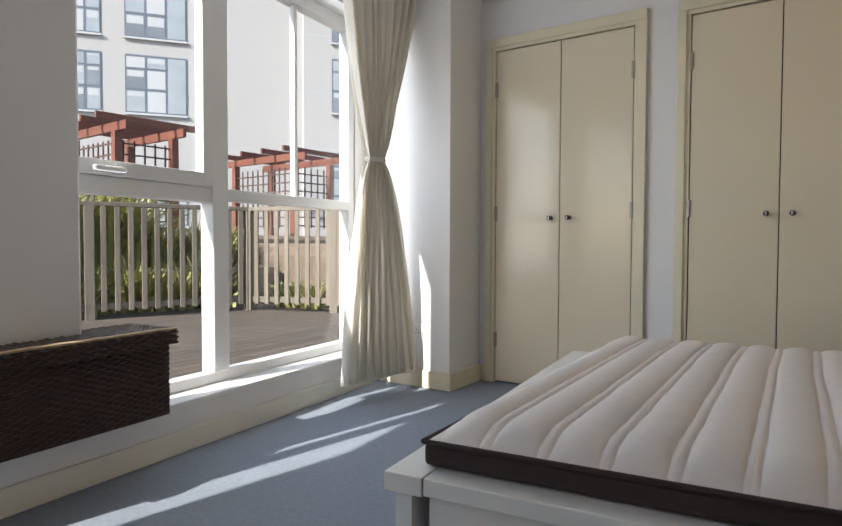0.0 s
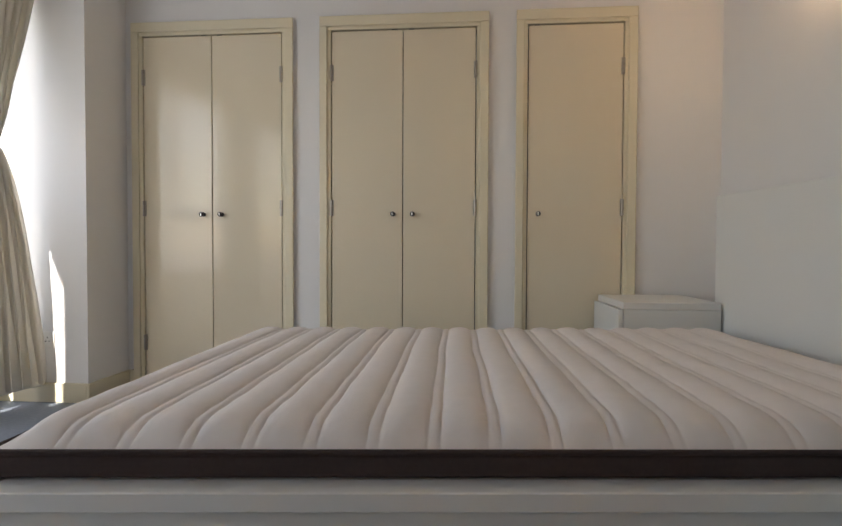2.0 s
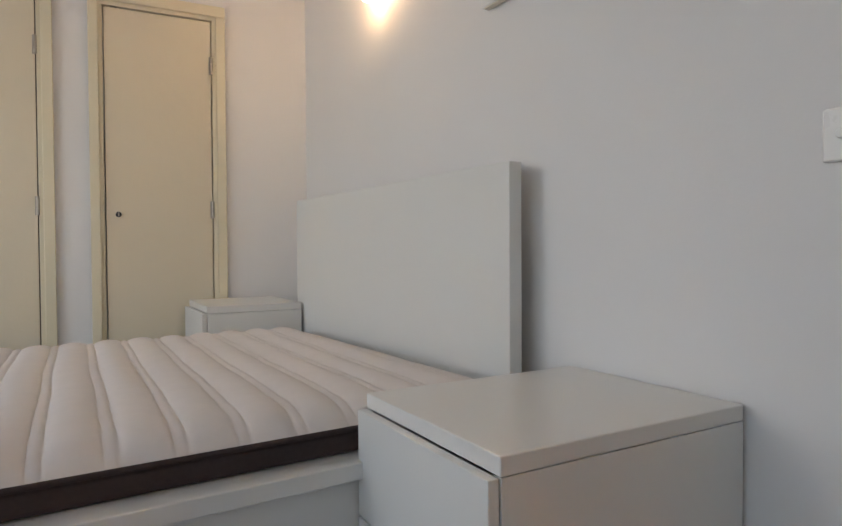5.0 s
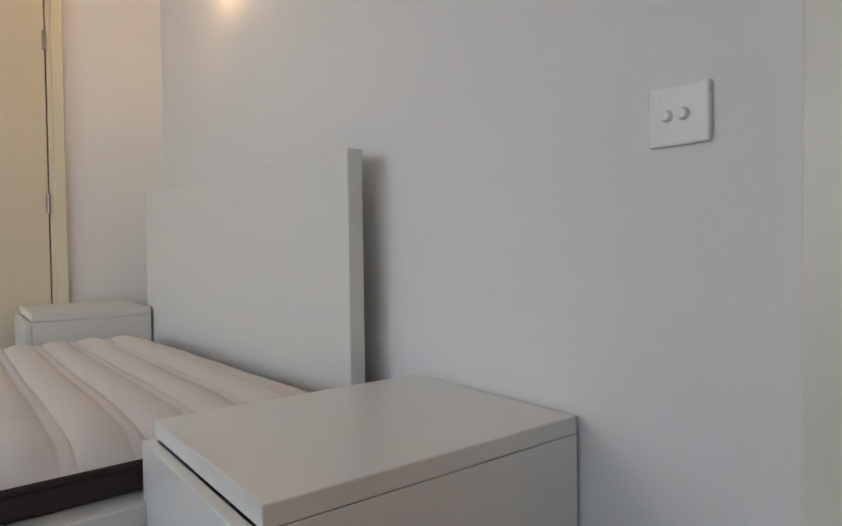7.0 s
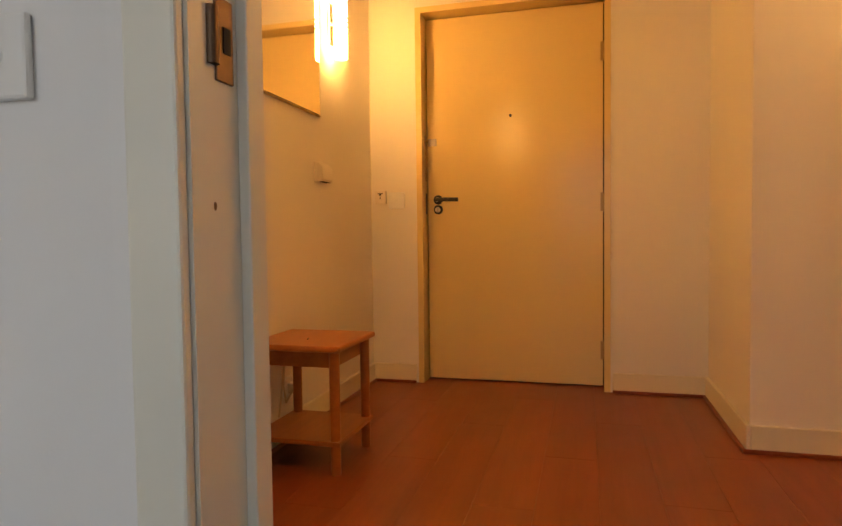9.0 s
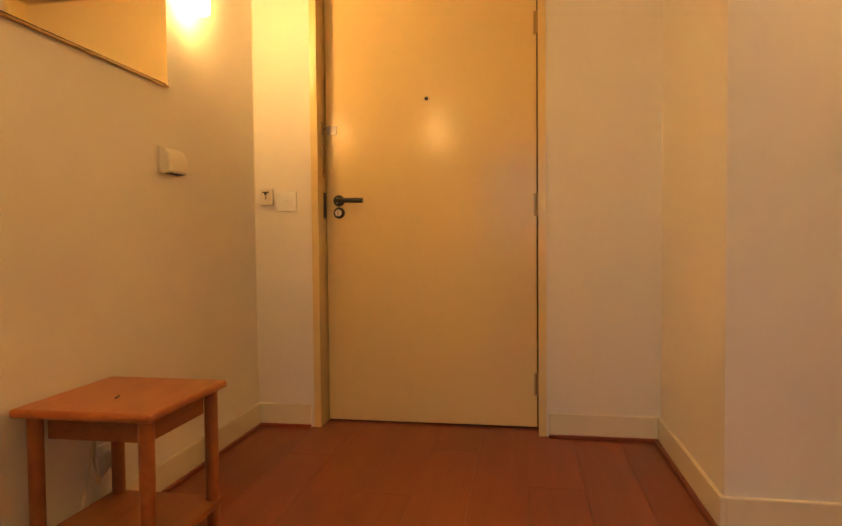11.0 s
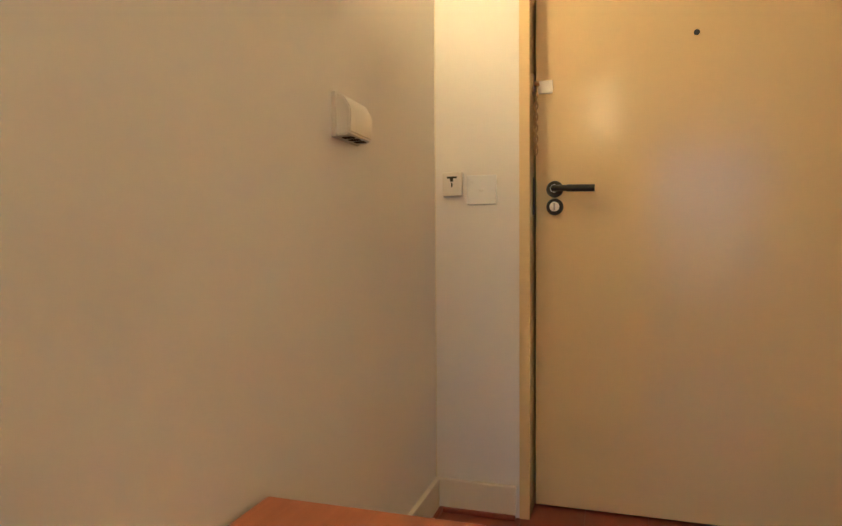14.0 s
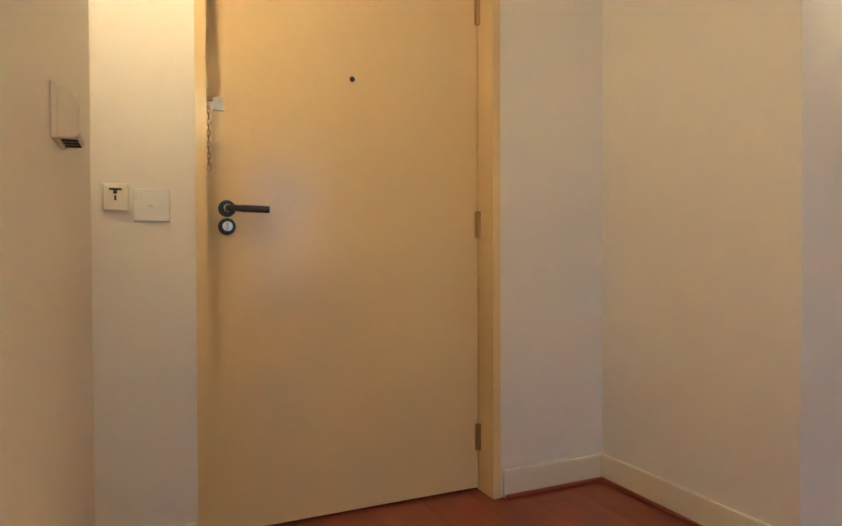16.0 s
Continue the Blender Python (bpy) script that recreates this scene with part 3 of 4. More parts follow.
EASTFACE = 90   # faces west
dimmer(EW @ pose(0, -0.003, 1.031, 0, 0, -90), "white twin dimmer switch on the bedroom wall")
tb = thing("wall_thermostat", "small white wall box high above the headboard", "thermostat", EW @ pose(0, 0.98, 1.65, 0, 0, -90))
boxp("body", (-0.075, 0.075, -0.032, 0, -0.055, 0.055), M_PLASTIC, tb, 0.006)
boxp("vent", (-0.06, 0.06, -0.028, -0.008, -0.058, -0.0545), M_IVORY, tb)


# ---- wall lamps ----
def wall_lamp(m, glass, label):
    l = thing("wall_lamp", label, "wall lamp", m, "wall lamps")
    boxp("back_plate", (-0.022, 0.022, -0.012, 0, -0.10, 0.10), M_CHROME, l, 0.003, "slim metal back plate")
    part("arm", cyl(B(), (0, -0.012, 0), (0, -0.04, 0), 0.008, 12), M_CHROME, l, "", True)
    part("tube", lathe(B(), [(0.028, -0.17), (0.031, -0.165), (0.031, 0.165), (0.028, 0.17)], Matrix.Translation((0, -0.062, 0)), 24), glass, l, "lit frosted glass tube", True)
    for z in (-0.022, 0, 0.022):
        part("ring", lathe(B(), [(0.032, -0.004), (0.035, -0.002), (0.035, 0.002), (0.032, 0.004)], Matrix.Translation((0, -0.062, z)), 24), M_CHROME, l, "metal ring", True)
    return l


wall_lamp(EW @ pose(0, 1.82, 2.06, 0, 0, -90), M_BGLASS, "lit frosted glass tube wall lamp above the bed")
wall_lamp(pose(5.63, YN, 1.865), M_HGLASS, "lit frosted glass tube wall lamp beside the mirror")
wall_lamp(pose(XH + 0.004, -2.72, 1.865, 0, 0, 90), M_HGLASS, "lit frosted glass tube wall lamp beside the bedroom doorway")
wall_lamp(pose(XA, -4.62, 1.865, 0, 0, -90), M_HGLASS, "lit frosted glass tube wall lamp on the projecting wall")

# ---- wicker basket on the sill ----
wb = thing("wicker_basket", "dark brown wicker trunk with worn pale rim on the sill", "basket", WIN)


def wicker_panel(L, Hh, cell=0.016, rowh=0.010):
    bm = B()
    nu, nv = int(L / 0.004), int(Hh / 0.0018)
    grid = []
    for j in range(nv + 1):
        z = Hh * j / nv
        r = int(z / rowh)
        grid.append([])
        for i in range(nu + 1):
            u = L * i / nu
            s = math.sin(math.pi * u / (cell * 1.6) + math.pi * (r % 2))
            v = abs(math.sin(math.pi * z / rowh)) ** 0.5
            d = 0.006 * s * v + 0.004 * v + 0.002 * noise.noise((u * 20, z * 30, 1))
            grid[-1].append(bm.verts.new((u, -d, z)))
    for a, b in zip(grid, grid[1:]):
        for i in range(nu):
            bm.faces.new((a[i], a[i + 1], b[i + 1], b[i]))
    return bm


b0, b1, c0, c1, bz, bt = -0.78, 0.12, -0.115, 0.13, ZS + 0.002, 0.508
boxp("body", (b0 + 0.004, b1 - 0.006, c0 + 0.006, c1, bz, bt), M_WICKER, wb, 0.006)
fr = part("front_weave", wicker_panel(b1 - b0, bt - bz), M_WICKER, wb, "", True)
fr.location = (b0, c0 + 0.004, bz)
sd = part("side_weave", wicker_panel(c1 - c0, bt - bz), M_WICKER, wb, "", True)
sd.location, sd.rotation_euler = (b1 - 0.004, c0, bz), (0, 0, radians(90))
lid = boxp("lid", (b0 - 0.012, b1 + 0.028, c0 - 0.018, c1 + 0.005, bt - 0.025, bt + 0.032), M_WICKER, wb, 0.008, "dark woven lid")
lf = part("lid_front_weave", wicker_panel(b1 - b0 + 0.03, 0.055), M_WICKER, lid, "", True)
lf.location = (b0 - 0.008, c0 - 0.019, bt - 0.024)
lt = part("lid_weave", wicker_panel(b1 - b0 + 0.03, c1 - c0 + 0.015), M_WICKER, lid, "", True)
lt.location, lt.rotation_euler = (b0 - 0.01, c0 - 0.014, bt + 0.029), (radians(-90), 0, 0)
bm = B()
prev = None
for k in range(60):
    u = b0 + (b1 + 0.02 - b0) * k / 59
    p = (u, c0 - 0.014 + 0.004 * noise.noise((u * 14, 0, 0)), bt + 0.033 + 0.004 * noise.noise((u * 11, 4, 0)))
    if prev:
        cyl(bm, prev, p, 0.0075, 6)
    prev = p
part("rim", bm, M_WICKER2, lid, "pale frayed wicker rim", True)

# ---- entrance door ----
bm = B()
box(bm, XN - 0.004, XN + 0.2, EY0 + 0.003, EY0 + 0.035, 0, 2.083)
box(bm, XN - 0.004, XN + 0.2, EY1 - 0.035, EY1 - 0.003, 0, 2.083)
box(bm, XN - 0.004, XN + 0.2, EY1 - 0.035, EY0 + 0.035, 2.083, 2.115)
struct("door_2_frame", bm, M_ENTRY, "cream painted entrance door lining", "door frame")
XD = 6.30
door = thing("door_2", "cream gloss flush entrance door, closed", "door", pose(XD, 0, 0), kind="structure")
boxp("door_leaf", (0, 0.045, EY1 + 0.001, EY0 - 0.003, 0.009, 2.076), M_ENTRY, door, 0.002)
# near-black sheet behind the leaf paints the shade in the gap round it
boxp("door_gap_shade", (0.050, 0.056, EY1 - 0.003, EY0 + 0.003, 0, 2.083), M_GAP, door)
for z in (0.205, 1.012, 1.815):
    bm = B()
    cyl(bm, (-0.008, EY1 - 0.002, z - 0.05), (-0.008, EY1 - 0.002, z + 0.05), 0.008, 12)
    box(bm, -0.006, 0.001, EY1 - 0.002, EY1 + 0.014, z - 0.05, z + 0.05)
    part("hinge", bm, M_BRASS, door, "tarnished brass hinge", True)


def disc(bm, x, y, z, r, depth):
    m = Matrix.Translation((x, y, z)) @ Euler((0, radians(-90), 0)).to_matrix().to_4x4()
    return lathe(bm, [(r, 0), (r, depth * 0.7), (r * 0.92, depth)], m, 28)


hy = EY0 - 0.065
rose = part("handle_rose", disc(B(), -0.001, hy, 1.047, 0.027, 0.009), M_BLACK, door, "black round rose", True)
part("spindle_boss", disc(B(), -0.009, hy, 1.047, 0.014, 0.02), M_CHROME, rose, "bright steel boss", True)
bm = B()
cyl(bm, (-0.028, hy, 1.047), (-0.045, hy, 1.047), 0.010, 14)
cyl(bm, (-0.045, hy + 0.006, 1.047), (-0.045, hy - 0.04, 1.046), 0.010, 14)
cyl(bm, (-0.045, hy - 0.04, 1.046), (-0.045, hy - 0.125, 1.044), 0.0115, 14)
part("handle_lever", bm, M_BLACK, door, "black lever handle", True)
lock = part("lock_rose", disc(B(), -0.001, hy, 0.990, 0.027, 0.009), M_BLACK, door, "black lock rose", True)
part("thumb_turn", disc(B(), -0.009, hy, 0.990, 0.017, 0.010), M_CHROME, lock, "steel cylinder", True)
boxp("turn_slot", (-0.026, -0.018, hy - 0.003, hy + 0.003, 0.978, 1.002), M_STEEL, lock, 0.001)
part("spyhole", disc(B(), -0.001, -3.034, 1.505, 0.0085, 0.004), M_BLACK, door, "dark spyhole", True)
ch = part("chain_keep", box(B(), -0.006, -0.001, EY0 - 0.058, EY0 - 0.010, 1.356, 1.398, bev=0.001), M_STEEL, door, "dull steel door-chain keep")
for y in (EY0 - 0.048, EY0 - 0.022):
    for z in (1.365, 1.389):
        part("screw", disc(B(), -0.006, y, z, 0.0035, 0.002), M_STEEL, ch, "", True)
boxp("lock_edge_plate", (-0.030, -0.004, EY0 - 0.0005, EY0 + 0.0025, 0.965, 1.085), M_BLACK, door, 0.0005, "dark latch edge plate")

# chain hanging on the lining
dc = thing("door_chain", "brass security chain hanging from its lining plate", "door chain", pose(XD - 0.045, EY0, 1.38))
boxp("plate", (-0.012, 0.012, -0.004, 0.003, -0.03, 0.03), M_BRASS, dc, 0.001)
part("stud", cyl(B(), (0, -0.004, 0.0), (0, -0.02, 0.0), 0.008, 12), M_BRASS, dc, "", True)
for k in range(11):
    bm = B()
    z0 = -0.035 - k * 0.0175
    n = 10
    for i in range(n):
        a, b = 2 * math.pi * i / n, 2 * math.pi * (i + 1) / n
        r = 0.013 if k < 10 else 0.017
        if k % 2:
            pa, pb = (0.007 * math.cos(a), -0.009, z0 + r * math.sin(a)), (0.007 * math.cos(b), -0.009, z0 + r * math.sin(b))
        else:
            pa, pb = (0, -0.009 + 0.006 * math.cos(a), z0 + r * math.sin(a)), (0, -0.009 + 0.006 * math.cos(b), z0 + r * math.sin(b))
        cyl(bm, pa, pb, 0.0024, 6)
    part("link", bm, M_BRASS, dc, "", True)

# plates beside the entrance door
ks = thing("key_switch", "small ivory surface key switch with black symbol", "key switch", pose(XN, -2.303, 1.063, 0, 0, -90))
boxp("body", (-0.032, 0.032, -0.022, 0, -0.038, 0.038), M_IVORY, ks, 0.003)
bm = B()
box(bm, -0.016, 0.016, -0.0235, -0.0218, 0.018, 0.024)
box(bm, -0.006, 0.004, -0.0235, -0.0218, 0.008, 0.018)
box(bm, -0.003, 0.002, -0.0235, -0.0218, -0.010, 0.004)
part("symbol", bm, M_BLACK, ks, "black printed symbol")


def rocker(m, label, dot=True):
    s = thing("light_switch", label, "light switch", m, "white switch plates")
    boxp("plate", (-0.048, 0.048, -0.009, 0, -0.047, 0.047), M_PLASTIC, s, 0.003)
    mm = Matrix.Translation((0, -0.009, 0)) @ Euler((radians(90), 0, 0)).to_matrix().to_4x4()
    part("button", lathe(B(), [(0.009, 0), (0.009, 0.002), (0.006, 0.004)], mm @ Matrix.Diagonal((1.0, 0.6, 1, 1))), M_PLASTIC, s, "", True)
    for x in (-0.037, 0.037):
        mm = Matrix.Translation((x, -0.009, 0)) @ Euler((radians(90), 0, 0)).to_matrix().to_4x4()
        part("screw_cap", lathe(B(), [(0.0035, 0), (0.0035, 0.0008), (0.0025, 0.0012)], mm), M_PLASTIC, s, "", True)
    return s


rocker(pose(XN, -2.396, 1.043, 0, 0, -90), "white switch plate beside the entrance door")
rocker(pose(4.622, YN, 1.022), "white switch plate on the hall wall")

struct("trim_corner_crack", box(B(), XN - 0.0025, XN, YN - 0.004, YN, 0.105, ZC), M_TRIM, "thin yellowed paint line down the hall corner", "paint line")

# intercom box on the hall wall
ic = thing("door_entry_phone", "ivory plastic wall sounder box with rounded front", "intercom", pose(5.493, YN, 1.138))
bm = B()
prof = [(-0.0, -0.044), (-0.030, -0.044), (-0.040, -0.038), (-0.042, 0.012), (-0.024, 0.040), (0.0, 0.044)]
ends = []
for x in (-0.060, 0.060):
    ends.append([bm.verts.new((x, y, z)) for y, z in prof])
for k in range(len(prof)):
    j = (k + 1) % len(prof)
    bm.faces.new((ends[0][k], ends[0][j], ends[1][j], ends[1][k]))
bm.faces.new(ends[0])
bm.faces.new(list(reversed(ends[1])))
bmesh.ops.bevel(bm, geom=bm.edges[:], offset=0.003, segments=2, affect='EDGES')
part("cover", bm, M_IVORY, ic, "", True)
boxp("back_box", (-0.064, 0.064, -0.010, 0, -0.047, 0.047), M_IVORY, ic, 0.002)
for x in (-0.03, 0.0, 0.03):
    boxp("vent_slot", (x - 0.008, x + 0.008, -0.036, -0.012, -0.0455, -0.0438), M_GAP, ic)

# mirror
mi = thing("wall_mirror", "large rectangular wall mirror with thin dark edge", "mirror", pose(5.125, YN, 1.40))
boxp("glass", (-0.358, 0.358, -0.012, -0.006, 0.003, 0.93), M_MIRROR, mi)
boxp("backing", (-0.36, 0.36, -0.0058, 0, 0.0, 0.933), M_BLACK, mi, 0, "dark thin backing edge")
boxp("edge_strip", (-0.365, 0.365, -0.014, 0, -0.006, -0.0005), M_BRASS, mi, 0.001, "thin metal bottom strip")
boxp("edge_strip", (-0.367, -0.3605, -0.014, 0, -0.006, 0.93), M_BLACK, mi, 0.001)

# ---- side table ----
tbm = pose(4.925, -2.425, 0)
tab = thing("side_table", "small orange pine side table with lower shelf", "side table", tbm)
part("tabletop", box(B(), -0.148, 0.225, -0.20, 0.172, 0.436, 0.458, bev=0.008), M_PINE, tab)
part("shelf", box(B(), -0.14, 0.215, -0.19, 0.16, 0.105, 0.122, bev=0.004), M_PINE, tab)
for x in (-0.112, 0.19):
    for y in (-0.165, 0.13):
        part("leg", cyl(B(), (x, y, 0), (x, y, 0.436), 0.0185, 14), M_PINE, tab, "", True)
dr = part("drawer", box(B(), -0.092, 0.17, -0.155, 0.115, 0.372, 0.434, bev=0.003), M_PINE, tab, "shallow pine drawer under the top")
boxp("pull_slot", (0.1695, 0.1715, -0.075, 0.0, 0.405, 0.418), M_GAP, dr)
bm = B()
cyl(bm, (-0.02, -0.02, 0.458), (0.004, -0.013, 0.4592), 0.003, 6)
part("knot", bm, M_BLACK, tab, "small dark knot mark")

# socket and cable behind the table
socket(pose(5.135, YN, 0.22), "white single socket low on the hall wall", 0.09)
cb = thing("cable", "pale loose cable hanging behind the side table", "cable", pose(5.08, YN, 0))
pts = [(0.05, -0.02, 0.22), (0.02, -0.04, 0.21), (-0.02, -0.03, 0.17), (-0.03, -0.025, 0.24), (-0.01, -0.02, 0.32), (0.02, -0.02, 0.37), (-0.03, -0.03, 0.34), (-0.06, -0.03, 0.20), (-0.10, -0.04, 0.135)]
bm = B()
for a, b in zip(pts, pts[1:]):
    cyl(bm, a, b, 0.0035, 8)
part("flex", bm, M_CABLE, cb, "", True)
pl = thing("plug_adapter", "ivory plug pushed into the low hall socket", "plug", pose(5.135, YN - 0.009, 0.215))
boxp("body", (-0.022, 0.022, -0.035, 0, -0.022, 0.022), M_IVORY, pl, 0.006)

# ---- outside ----
struct("ground", box(B(), -400, -1.2, -400, 400, -0.3, -0.06), M_GROUND, "paved courtyard ground", "ground")
FA, FB, FC = Vector((-5.6, -1.6, 0)), Vector((-4.35, 1.75, 0)), Vector((-2.2, 2.55, 0))
deck = struct("deck", box(B(), -1.6, -0.95, -5.0, 2.6, -0.06, 0.0), M_DECK, "weathered grey timber deck boards outside the window", "deck")
for k in range(33):
    x = -1.62 - k * 0.125
    part("deck_board", box(B(), x - 0.119, x, -5.0, 3.2, -0.05, 0.012, bev=0.003), M_DECK, deck)


def fence(p, q, label, n):
    d = (q - p)
    L = d.length
    fe = thing("fence", label, "fence", Matrix.Translation(p) @ pose(0, 0, 0, 0, 0, math.degrees(math.atan2(d.y, d.x))), "deck fence")
    boxp("top_rail", (0, L, -0.045, 0.045, 1.26, 1.31), M_FENCE, fe, 0.006)
    boxp("bottom_rail", (0, L, -0.02, 0.03, 0.12, 0.19), M_FENCE, fe, 0.004)
    for x in (0.0, L / 2, L):
        boxp("post", (x - 0.05, x + 0.05, -0.05, 0.05, 0, 1.26), M_FENCE, fe, 0.006)
    for k in range(n):
        x = 0.12 + (L - 0.24) * k / (n - 1)
        boxp("picket", (x - 0.028, x + 0.028, -0.045, -0.022, 0.10, 1.258), M_FENCE, fe, 0.004)
    return fe


fence(FA, FB, "weathered timber picket fence along the deck", 25)
fence(FB, FC, "weathered timber picket fence closing the deck", 16)

struct("planting_bank", box(B(), -9.5, -7.1, -4, 7.5, -0.06, 1.0, bev=0.25), M_SOIL, "dark soil bank behind the plants", "planting bank")
struct("planting_bank_2", box(B(), -7.0, -2.0, 3.7, 5.2, -0.06, 0.85, bev=0.2), M_SOIL, "dark soil bank beyond the deck", "planting bank")
soil = struct("planting_bed", box(B(), -7.1, -5.75, -3, 3.6, -0.06, 0.5, bev=0.12), M_SOIL, "dark soil bed behind the fence", "planting bed")


def leafy(m, n, label, h=1.2):
    pt = thing("strap_leaf_plant", label, "plant", m, "plants behind the fence")
    bm = B()
    for k in range(n):
        a = random.uniform(0, 2 * math.pi)
        L = random.uniform(0.6, 1.15) * h
        w = random.uniform(0.018, 0.036)
        lean = random.uniform(0.15, 0.75)
        bx, by = random.gauss(0, 0.10), random.gauss(0, 0.10)
        prev = None
        for s in range(6):
            f = s / 5
            r = lean * L * f ** 1.6
            z = L * (f - 0.45 * lean * f ** 3)
            c = Vector((bx + r * math.cos(a), by + r * math.sin(a), z))
            t_ = Vector((-math.sin(a), math.cos(a), 0)) * w * (1 - f ** 3) * (0.6 + f * (1 - f) * 2)
            cur = (bm.verts.new(c - t_), bm.verts.new(c + Vector((0, 0, -0.008))), bm.verts.new(c + t_))
            if prev:
                bm.faces.new((prev[0], prev[1], cur[1], cur[0]))
                bm.faces.new((prev[1], prev[2], cur[2], cur[1]))
            prev = cur
    part("leaves", bm, M_LEAF, pt, "", True)
    part("crown", lathe(B(), [(0.05, 0), (0.07, 0.05), (0.03, 0.16)], Matrix.Identity(4)), M_SOIL, pt, "", True)
    return pt


for k in range(17):
    x, y = -5.95 - 0.8 * random.random(), -1.9 + 0.31 * k
    leafy(pose(x, y, 0.48), 120, "green strap-leaved plant behind the fence", random.uniform(1.05, 1.5) if y < 1.6 else random.uniform(0.6, 0.9))
for p, q, n in ((FA, FB, 9), (FB, FC, 5)):
    d = (q - p).normalized()
    out = Vector((-d.y, d.x, 0))
    for k in range(n):
        c = p.lerp(q, (k + random.uniform(0.2, 0.8)) / n) + out * random.uniform(0.45, 0.75)
        leafy(pose(c.x, c.y, -0.06), 110, "low strap-leaved plant close behind the fence pickets", random.uniform(0.5, 0.9) if p == FA else random.uniform(0.3, 0.5))



def facing(dist, side, z=0.0, turn=0.0):
    # local x runs across the outlook, y away from the window
    w = Vector((-0.793, 0.609, 0))
    s = Vector((0.609, 0.793, 0))
    p = Vector((1.739, -3.425, 0)) + w * dist + s * side
    return pose(p.x, p.y, z, 0, 0, math.degrees(math.atan2(s.y, s.x)) + turn)


def pergola(m, W, D, H, label):
    # the corner post stands at the origin; beams run along -x, rafters along y
    pg = thing("pergola", label, "pergola", m, "pergolas")
    for x in (0.0, -W):
        for y in (0, D):
            boxp("post", (x - 0.07, x + 0.07, y - 0.07, y + 0.07, 0, H - 0.16), M_PERG, pg, 0.006)
    for y in (0, D):
        boxp("beam", (-W - 0.35, 0.40, y - 0.035, y + 0.035, H - 0.16, H), M_PERG, pg, 0.006)
    for k in range(4):
        x = 0.12 - (W + 0.1) * k / 3
        boxp("rafter", (x - 0.03, x + 0.03, -0.42, D + 0.42, H + 0.001, H + 0.12), M_PERG, pg, 0.006)

    def trellis(along_x):
        bm = B()
        L = W if along_x else D
        for a in np.arange(0.12, L - 0.08, 0.2):
            q = (-a - 0.014, -a + 0.014, -0.012, 0.012) if along_x else (-0.012, 0.012, a - 0.014, a + 0.014)
            box(bm, *q, 0.3, H - 0.3)
        for z in np.arange(0.35, H - 0.25, 0.2):
            q = (-L + 0.07, -0.07, -0.010, 0.014) if along_x else (-0.010, 0.014, 0.07, L - 0.07)
            box(bm, *q, z - 0.014, z + 0.014)
        part("trellis", bm, M_LATT, pg, "dark square trellis")
    trellis(True)
    trellis(False)
    return pg


pergola(pose(-8.93, 2.66, 0.9, 0, 0, -4), 1.7, 1.09, 2.11, "red-brown stained timber pergola with trellis")
pergola(pose(-8.48, 6.57, 0.9, 0, 0, -4), 2.2, 1.12, 2.0, "red-brown stained pergola farther across the courtyard")


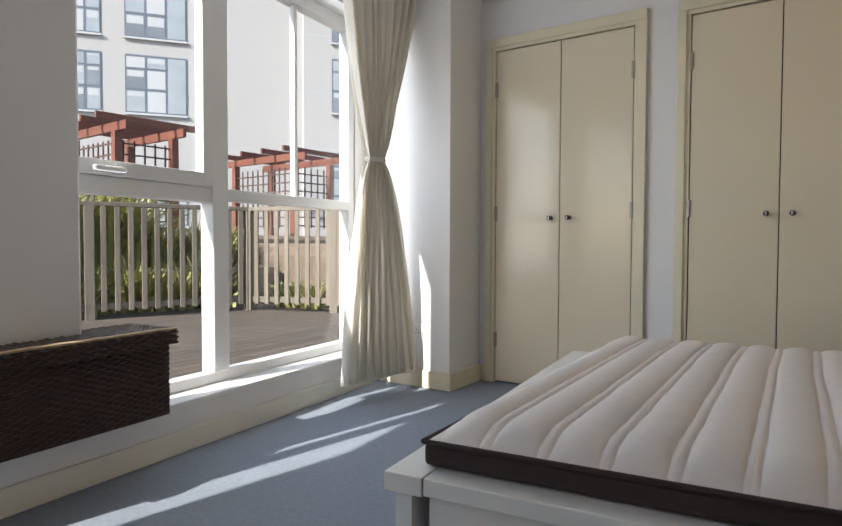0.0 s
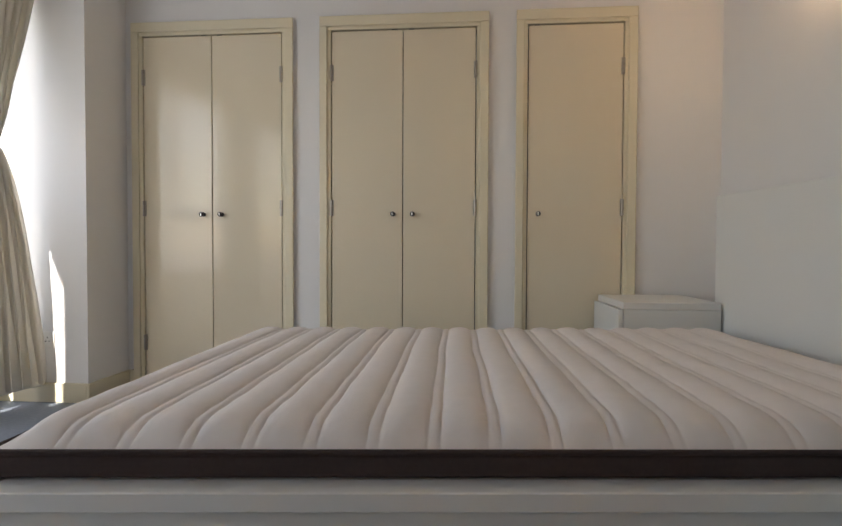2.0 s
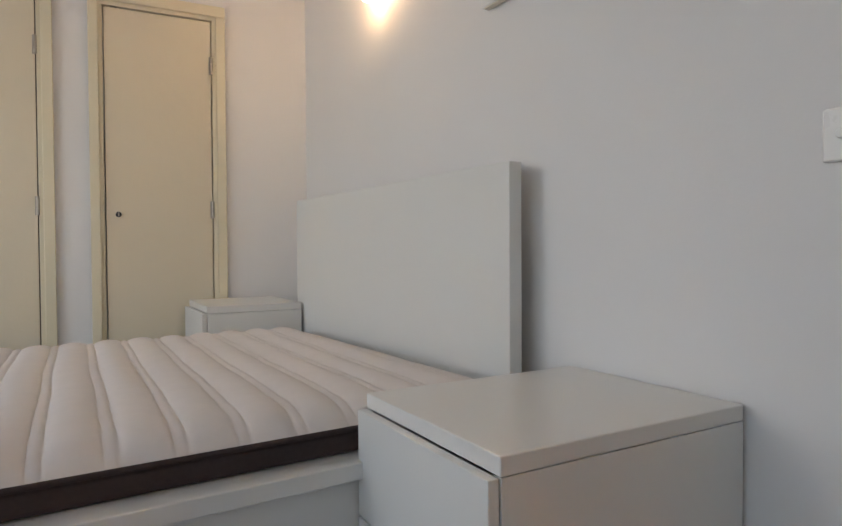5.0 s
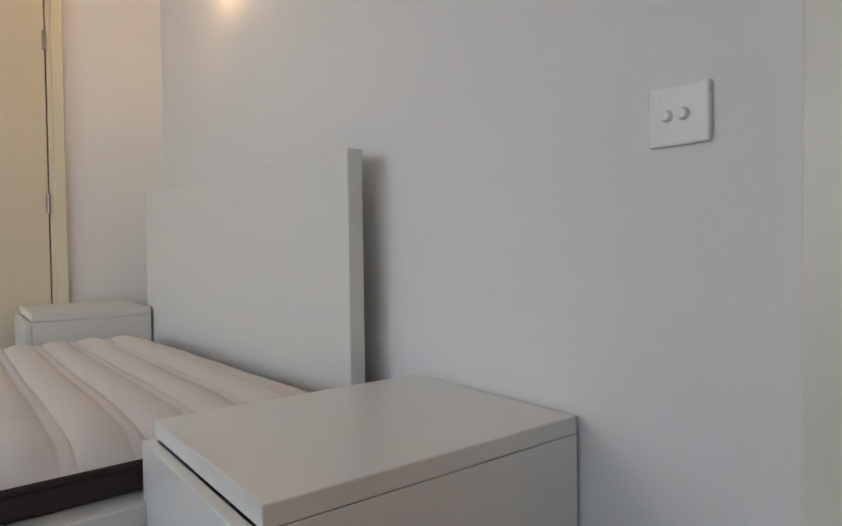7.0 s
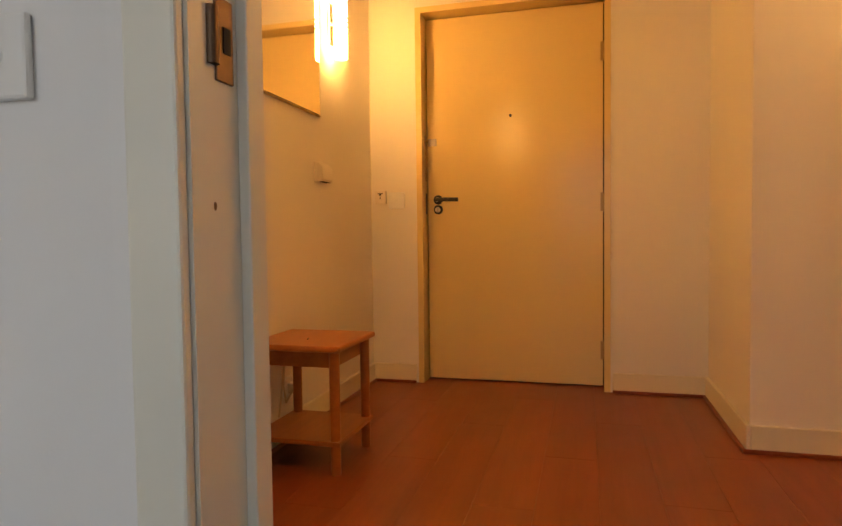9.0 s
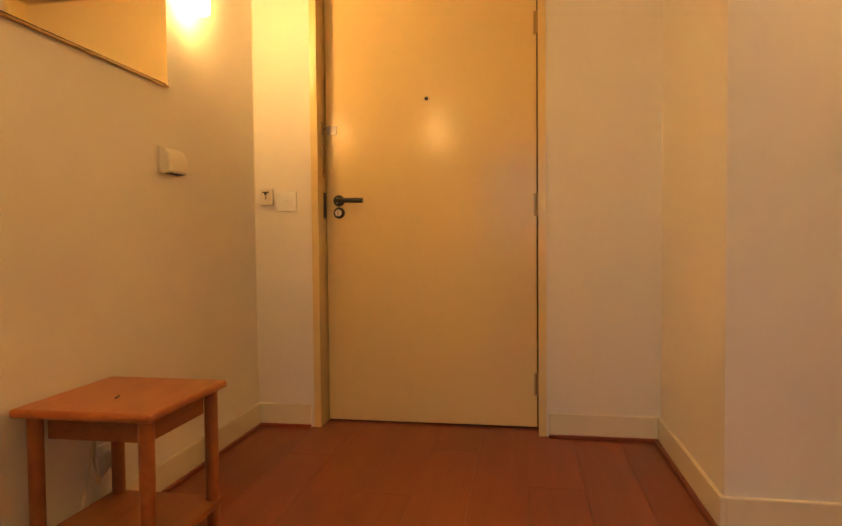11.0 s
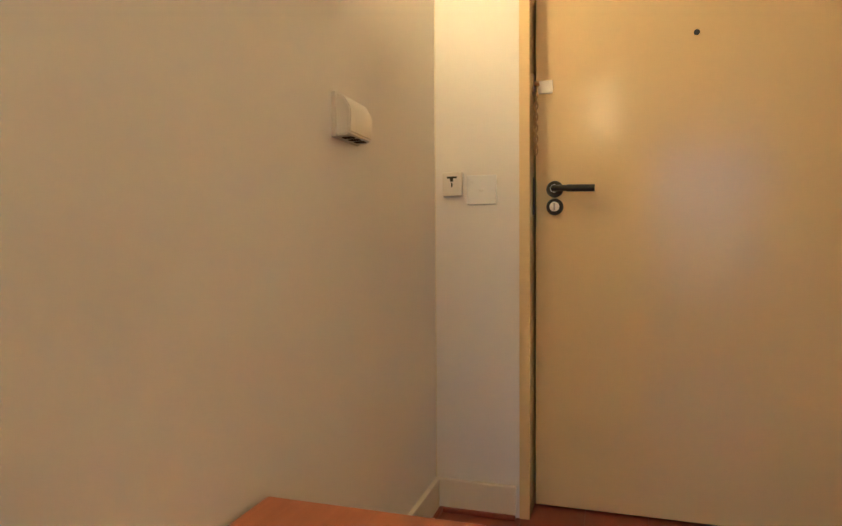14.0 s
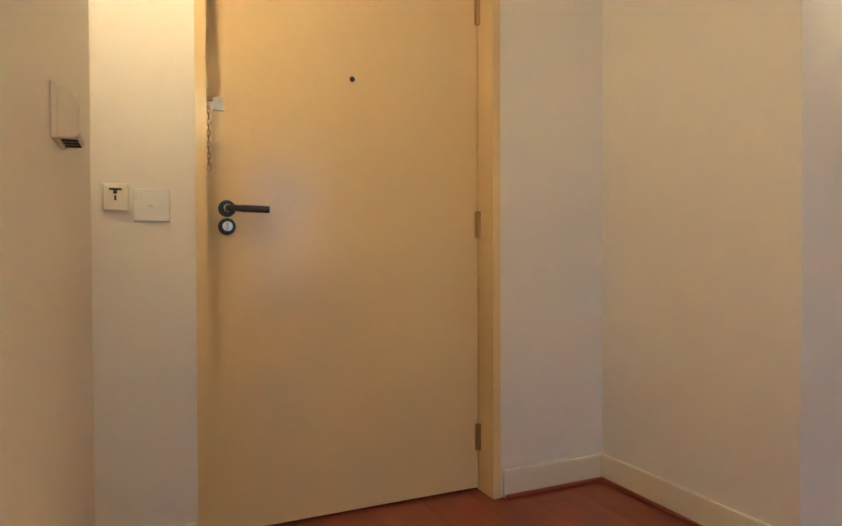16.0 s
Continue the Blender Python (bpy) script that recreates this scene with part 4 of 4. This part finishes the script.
def office(m):
    ob = thing("apartment_building", "pale rendered block with blue-grey framed windows", "building", m)
    boxp("wall", (-9, 2.4, 0, 6, -0.1, 16), M_RENDER, ob)
    boxp("side_wall", (2.4, 12, -0.35, 6, -0.1, 16), M_RENDER, ob, 0, "pale rendered stair tower")
    boxp("roof", (-9.2, 12.2, -0.5, 6.2, 16, 16.3), M_BLUE, ob)
    bm = B()
    for z in np.arange(1.9, 16, 1.62):
        box(bm, 2.4, 12, -0.353, -0.349, z, z + 0.03)
    part("joints", bm, M_BLIND, ob, "shadow joints in the render")

    def window(x0, x1, z0, z1, cols, y=0.0, seed=0):
        rnd = random.Random(seed)
        w = boxp("window", (x0, x1, y - 0.02, y + 0.04, z0, z1), M_BLUE, ob, 0, "blue-grey framed window")
        cw, h = (x1 - x0) / cols, z1 - z0
        for c in range(cols):
            a, b = x0 + c * cw + 0.035, x0 + (c + 1) * cw - 0.03
            tall = cols > 2 and c == cols - 1
            for e, f in (((0.03, 0.97),) if tall else ((0.03, 0.38), (0.43, 0.74), (0.78, 0.96))):
                stuff = rnd.choice((M_DGLASS, M_PGLASS, M_PGLASS, M_BLIND)) if not tall else M_PGLASS
                p = boxp("pane", (a, b, y - 0.012, y - 0.006 + 0.02, z0 + e * h, z0 + f * h), stuff, w)
                p.location.y -= 0.012
                if stuff != M_BLIND and rnd.random() < 0.6:
                    zb = z0 + (e + (f - e) * rnd.uniform(0.45, 0.8)) * h
                    boxp("half_blind", (a + 0.02, b - 0.02, y - 0.0285, y - 0.0245, zb, z0 + f * h - 0.02), M_BLIND, w, 0, "pale half-drawn blind")
        boxp("sill", (x0 - 0.03, x1 + 0.03, y - 0.07, y - 0.021, z0 - 0.05, z0), M_BLIND, w, 0, "pale window sill")
    for k, (z0, z1) in enumerate(((1.3, 2.8), (4.3, 5.85), (6.3, 7.85), (8.4, 9.95), (10.5, 12.0))):
        window(-2.25, -0.72, z0, z1, 3, 0, k)
        window(-3.55, -2.82, z0, z1, 2, 0, k + 9)
        window(-5.6, -4.1, z0, z1, 3, 0, k + 20)
        window(3.2, 4.6, z0 + 0.3, z1 + 0.3, 2, -0.35, k + 30)
        window(6.2, 7.6, z0 + 0.3, z1 + 0.3, 2, -0.35, k + 40)
    return ob


office(facing(18, 0, 0, 0))

# ---- hall floor planks ----
pw, pl_ = 0.192, 1.28
mesh_cache = {}
row = 0
y = -5.4
while y < YN:
    off = (row * 0.47) % pl_
    x = XE + 0.075 - off
    y1 = min(y + pw, YN + 0.05)
    while x < 6.48:
        a, b = max(x, XE + 0.075), min(x + pl_, 6.48)
        if b - a > 0.03:
            key = (round(b - a, 3), round(y1 - y, 3))
            if key not in mesh_cache:
                mesh_cache[key] = finish("plank", box(B(), 0, b - a - 0.0005, 0, y1 - y - 0.0005, -0.011, 0.0, bev=0.0005), M_LAMIN)
            o = new("plank", mesh_cache[key])
            o.location = (a, y, 0)
            o.parent = hall_floor
        x += pl_
    y += pw
    row += 1
struct("threshold_strip", box(B(), XE + 0.055, XE + 0.09, DY1, DY0, 0.0, 0.006, bev=0.002), M_STEEL, "thin metal threshold strip between carpet and laminate", "threshold")
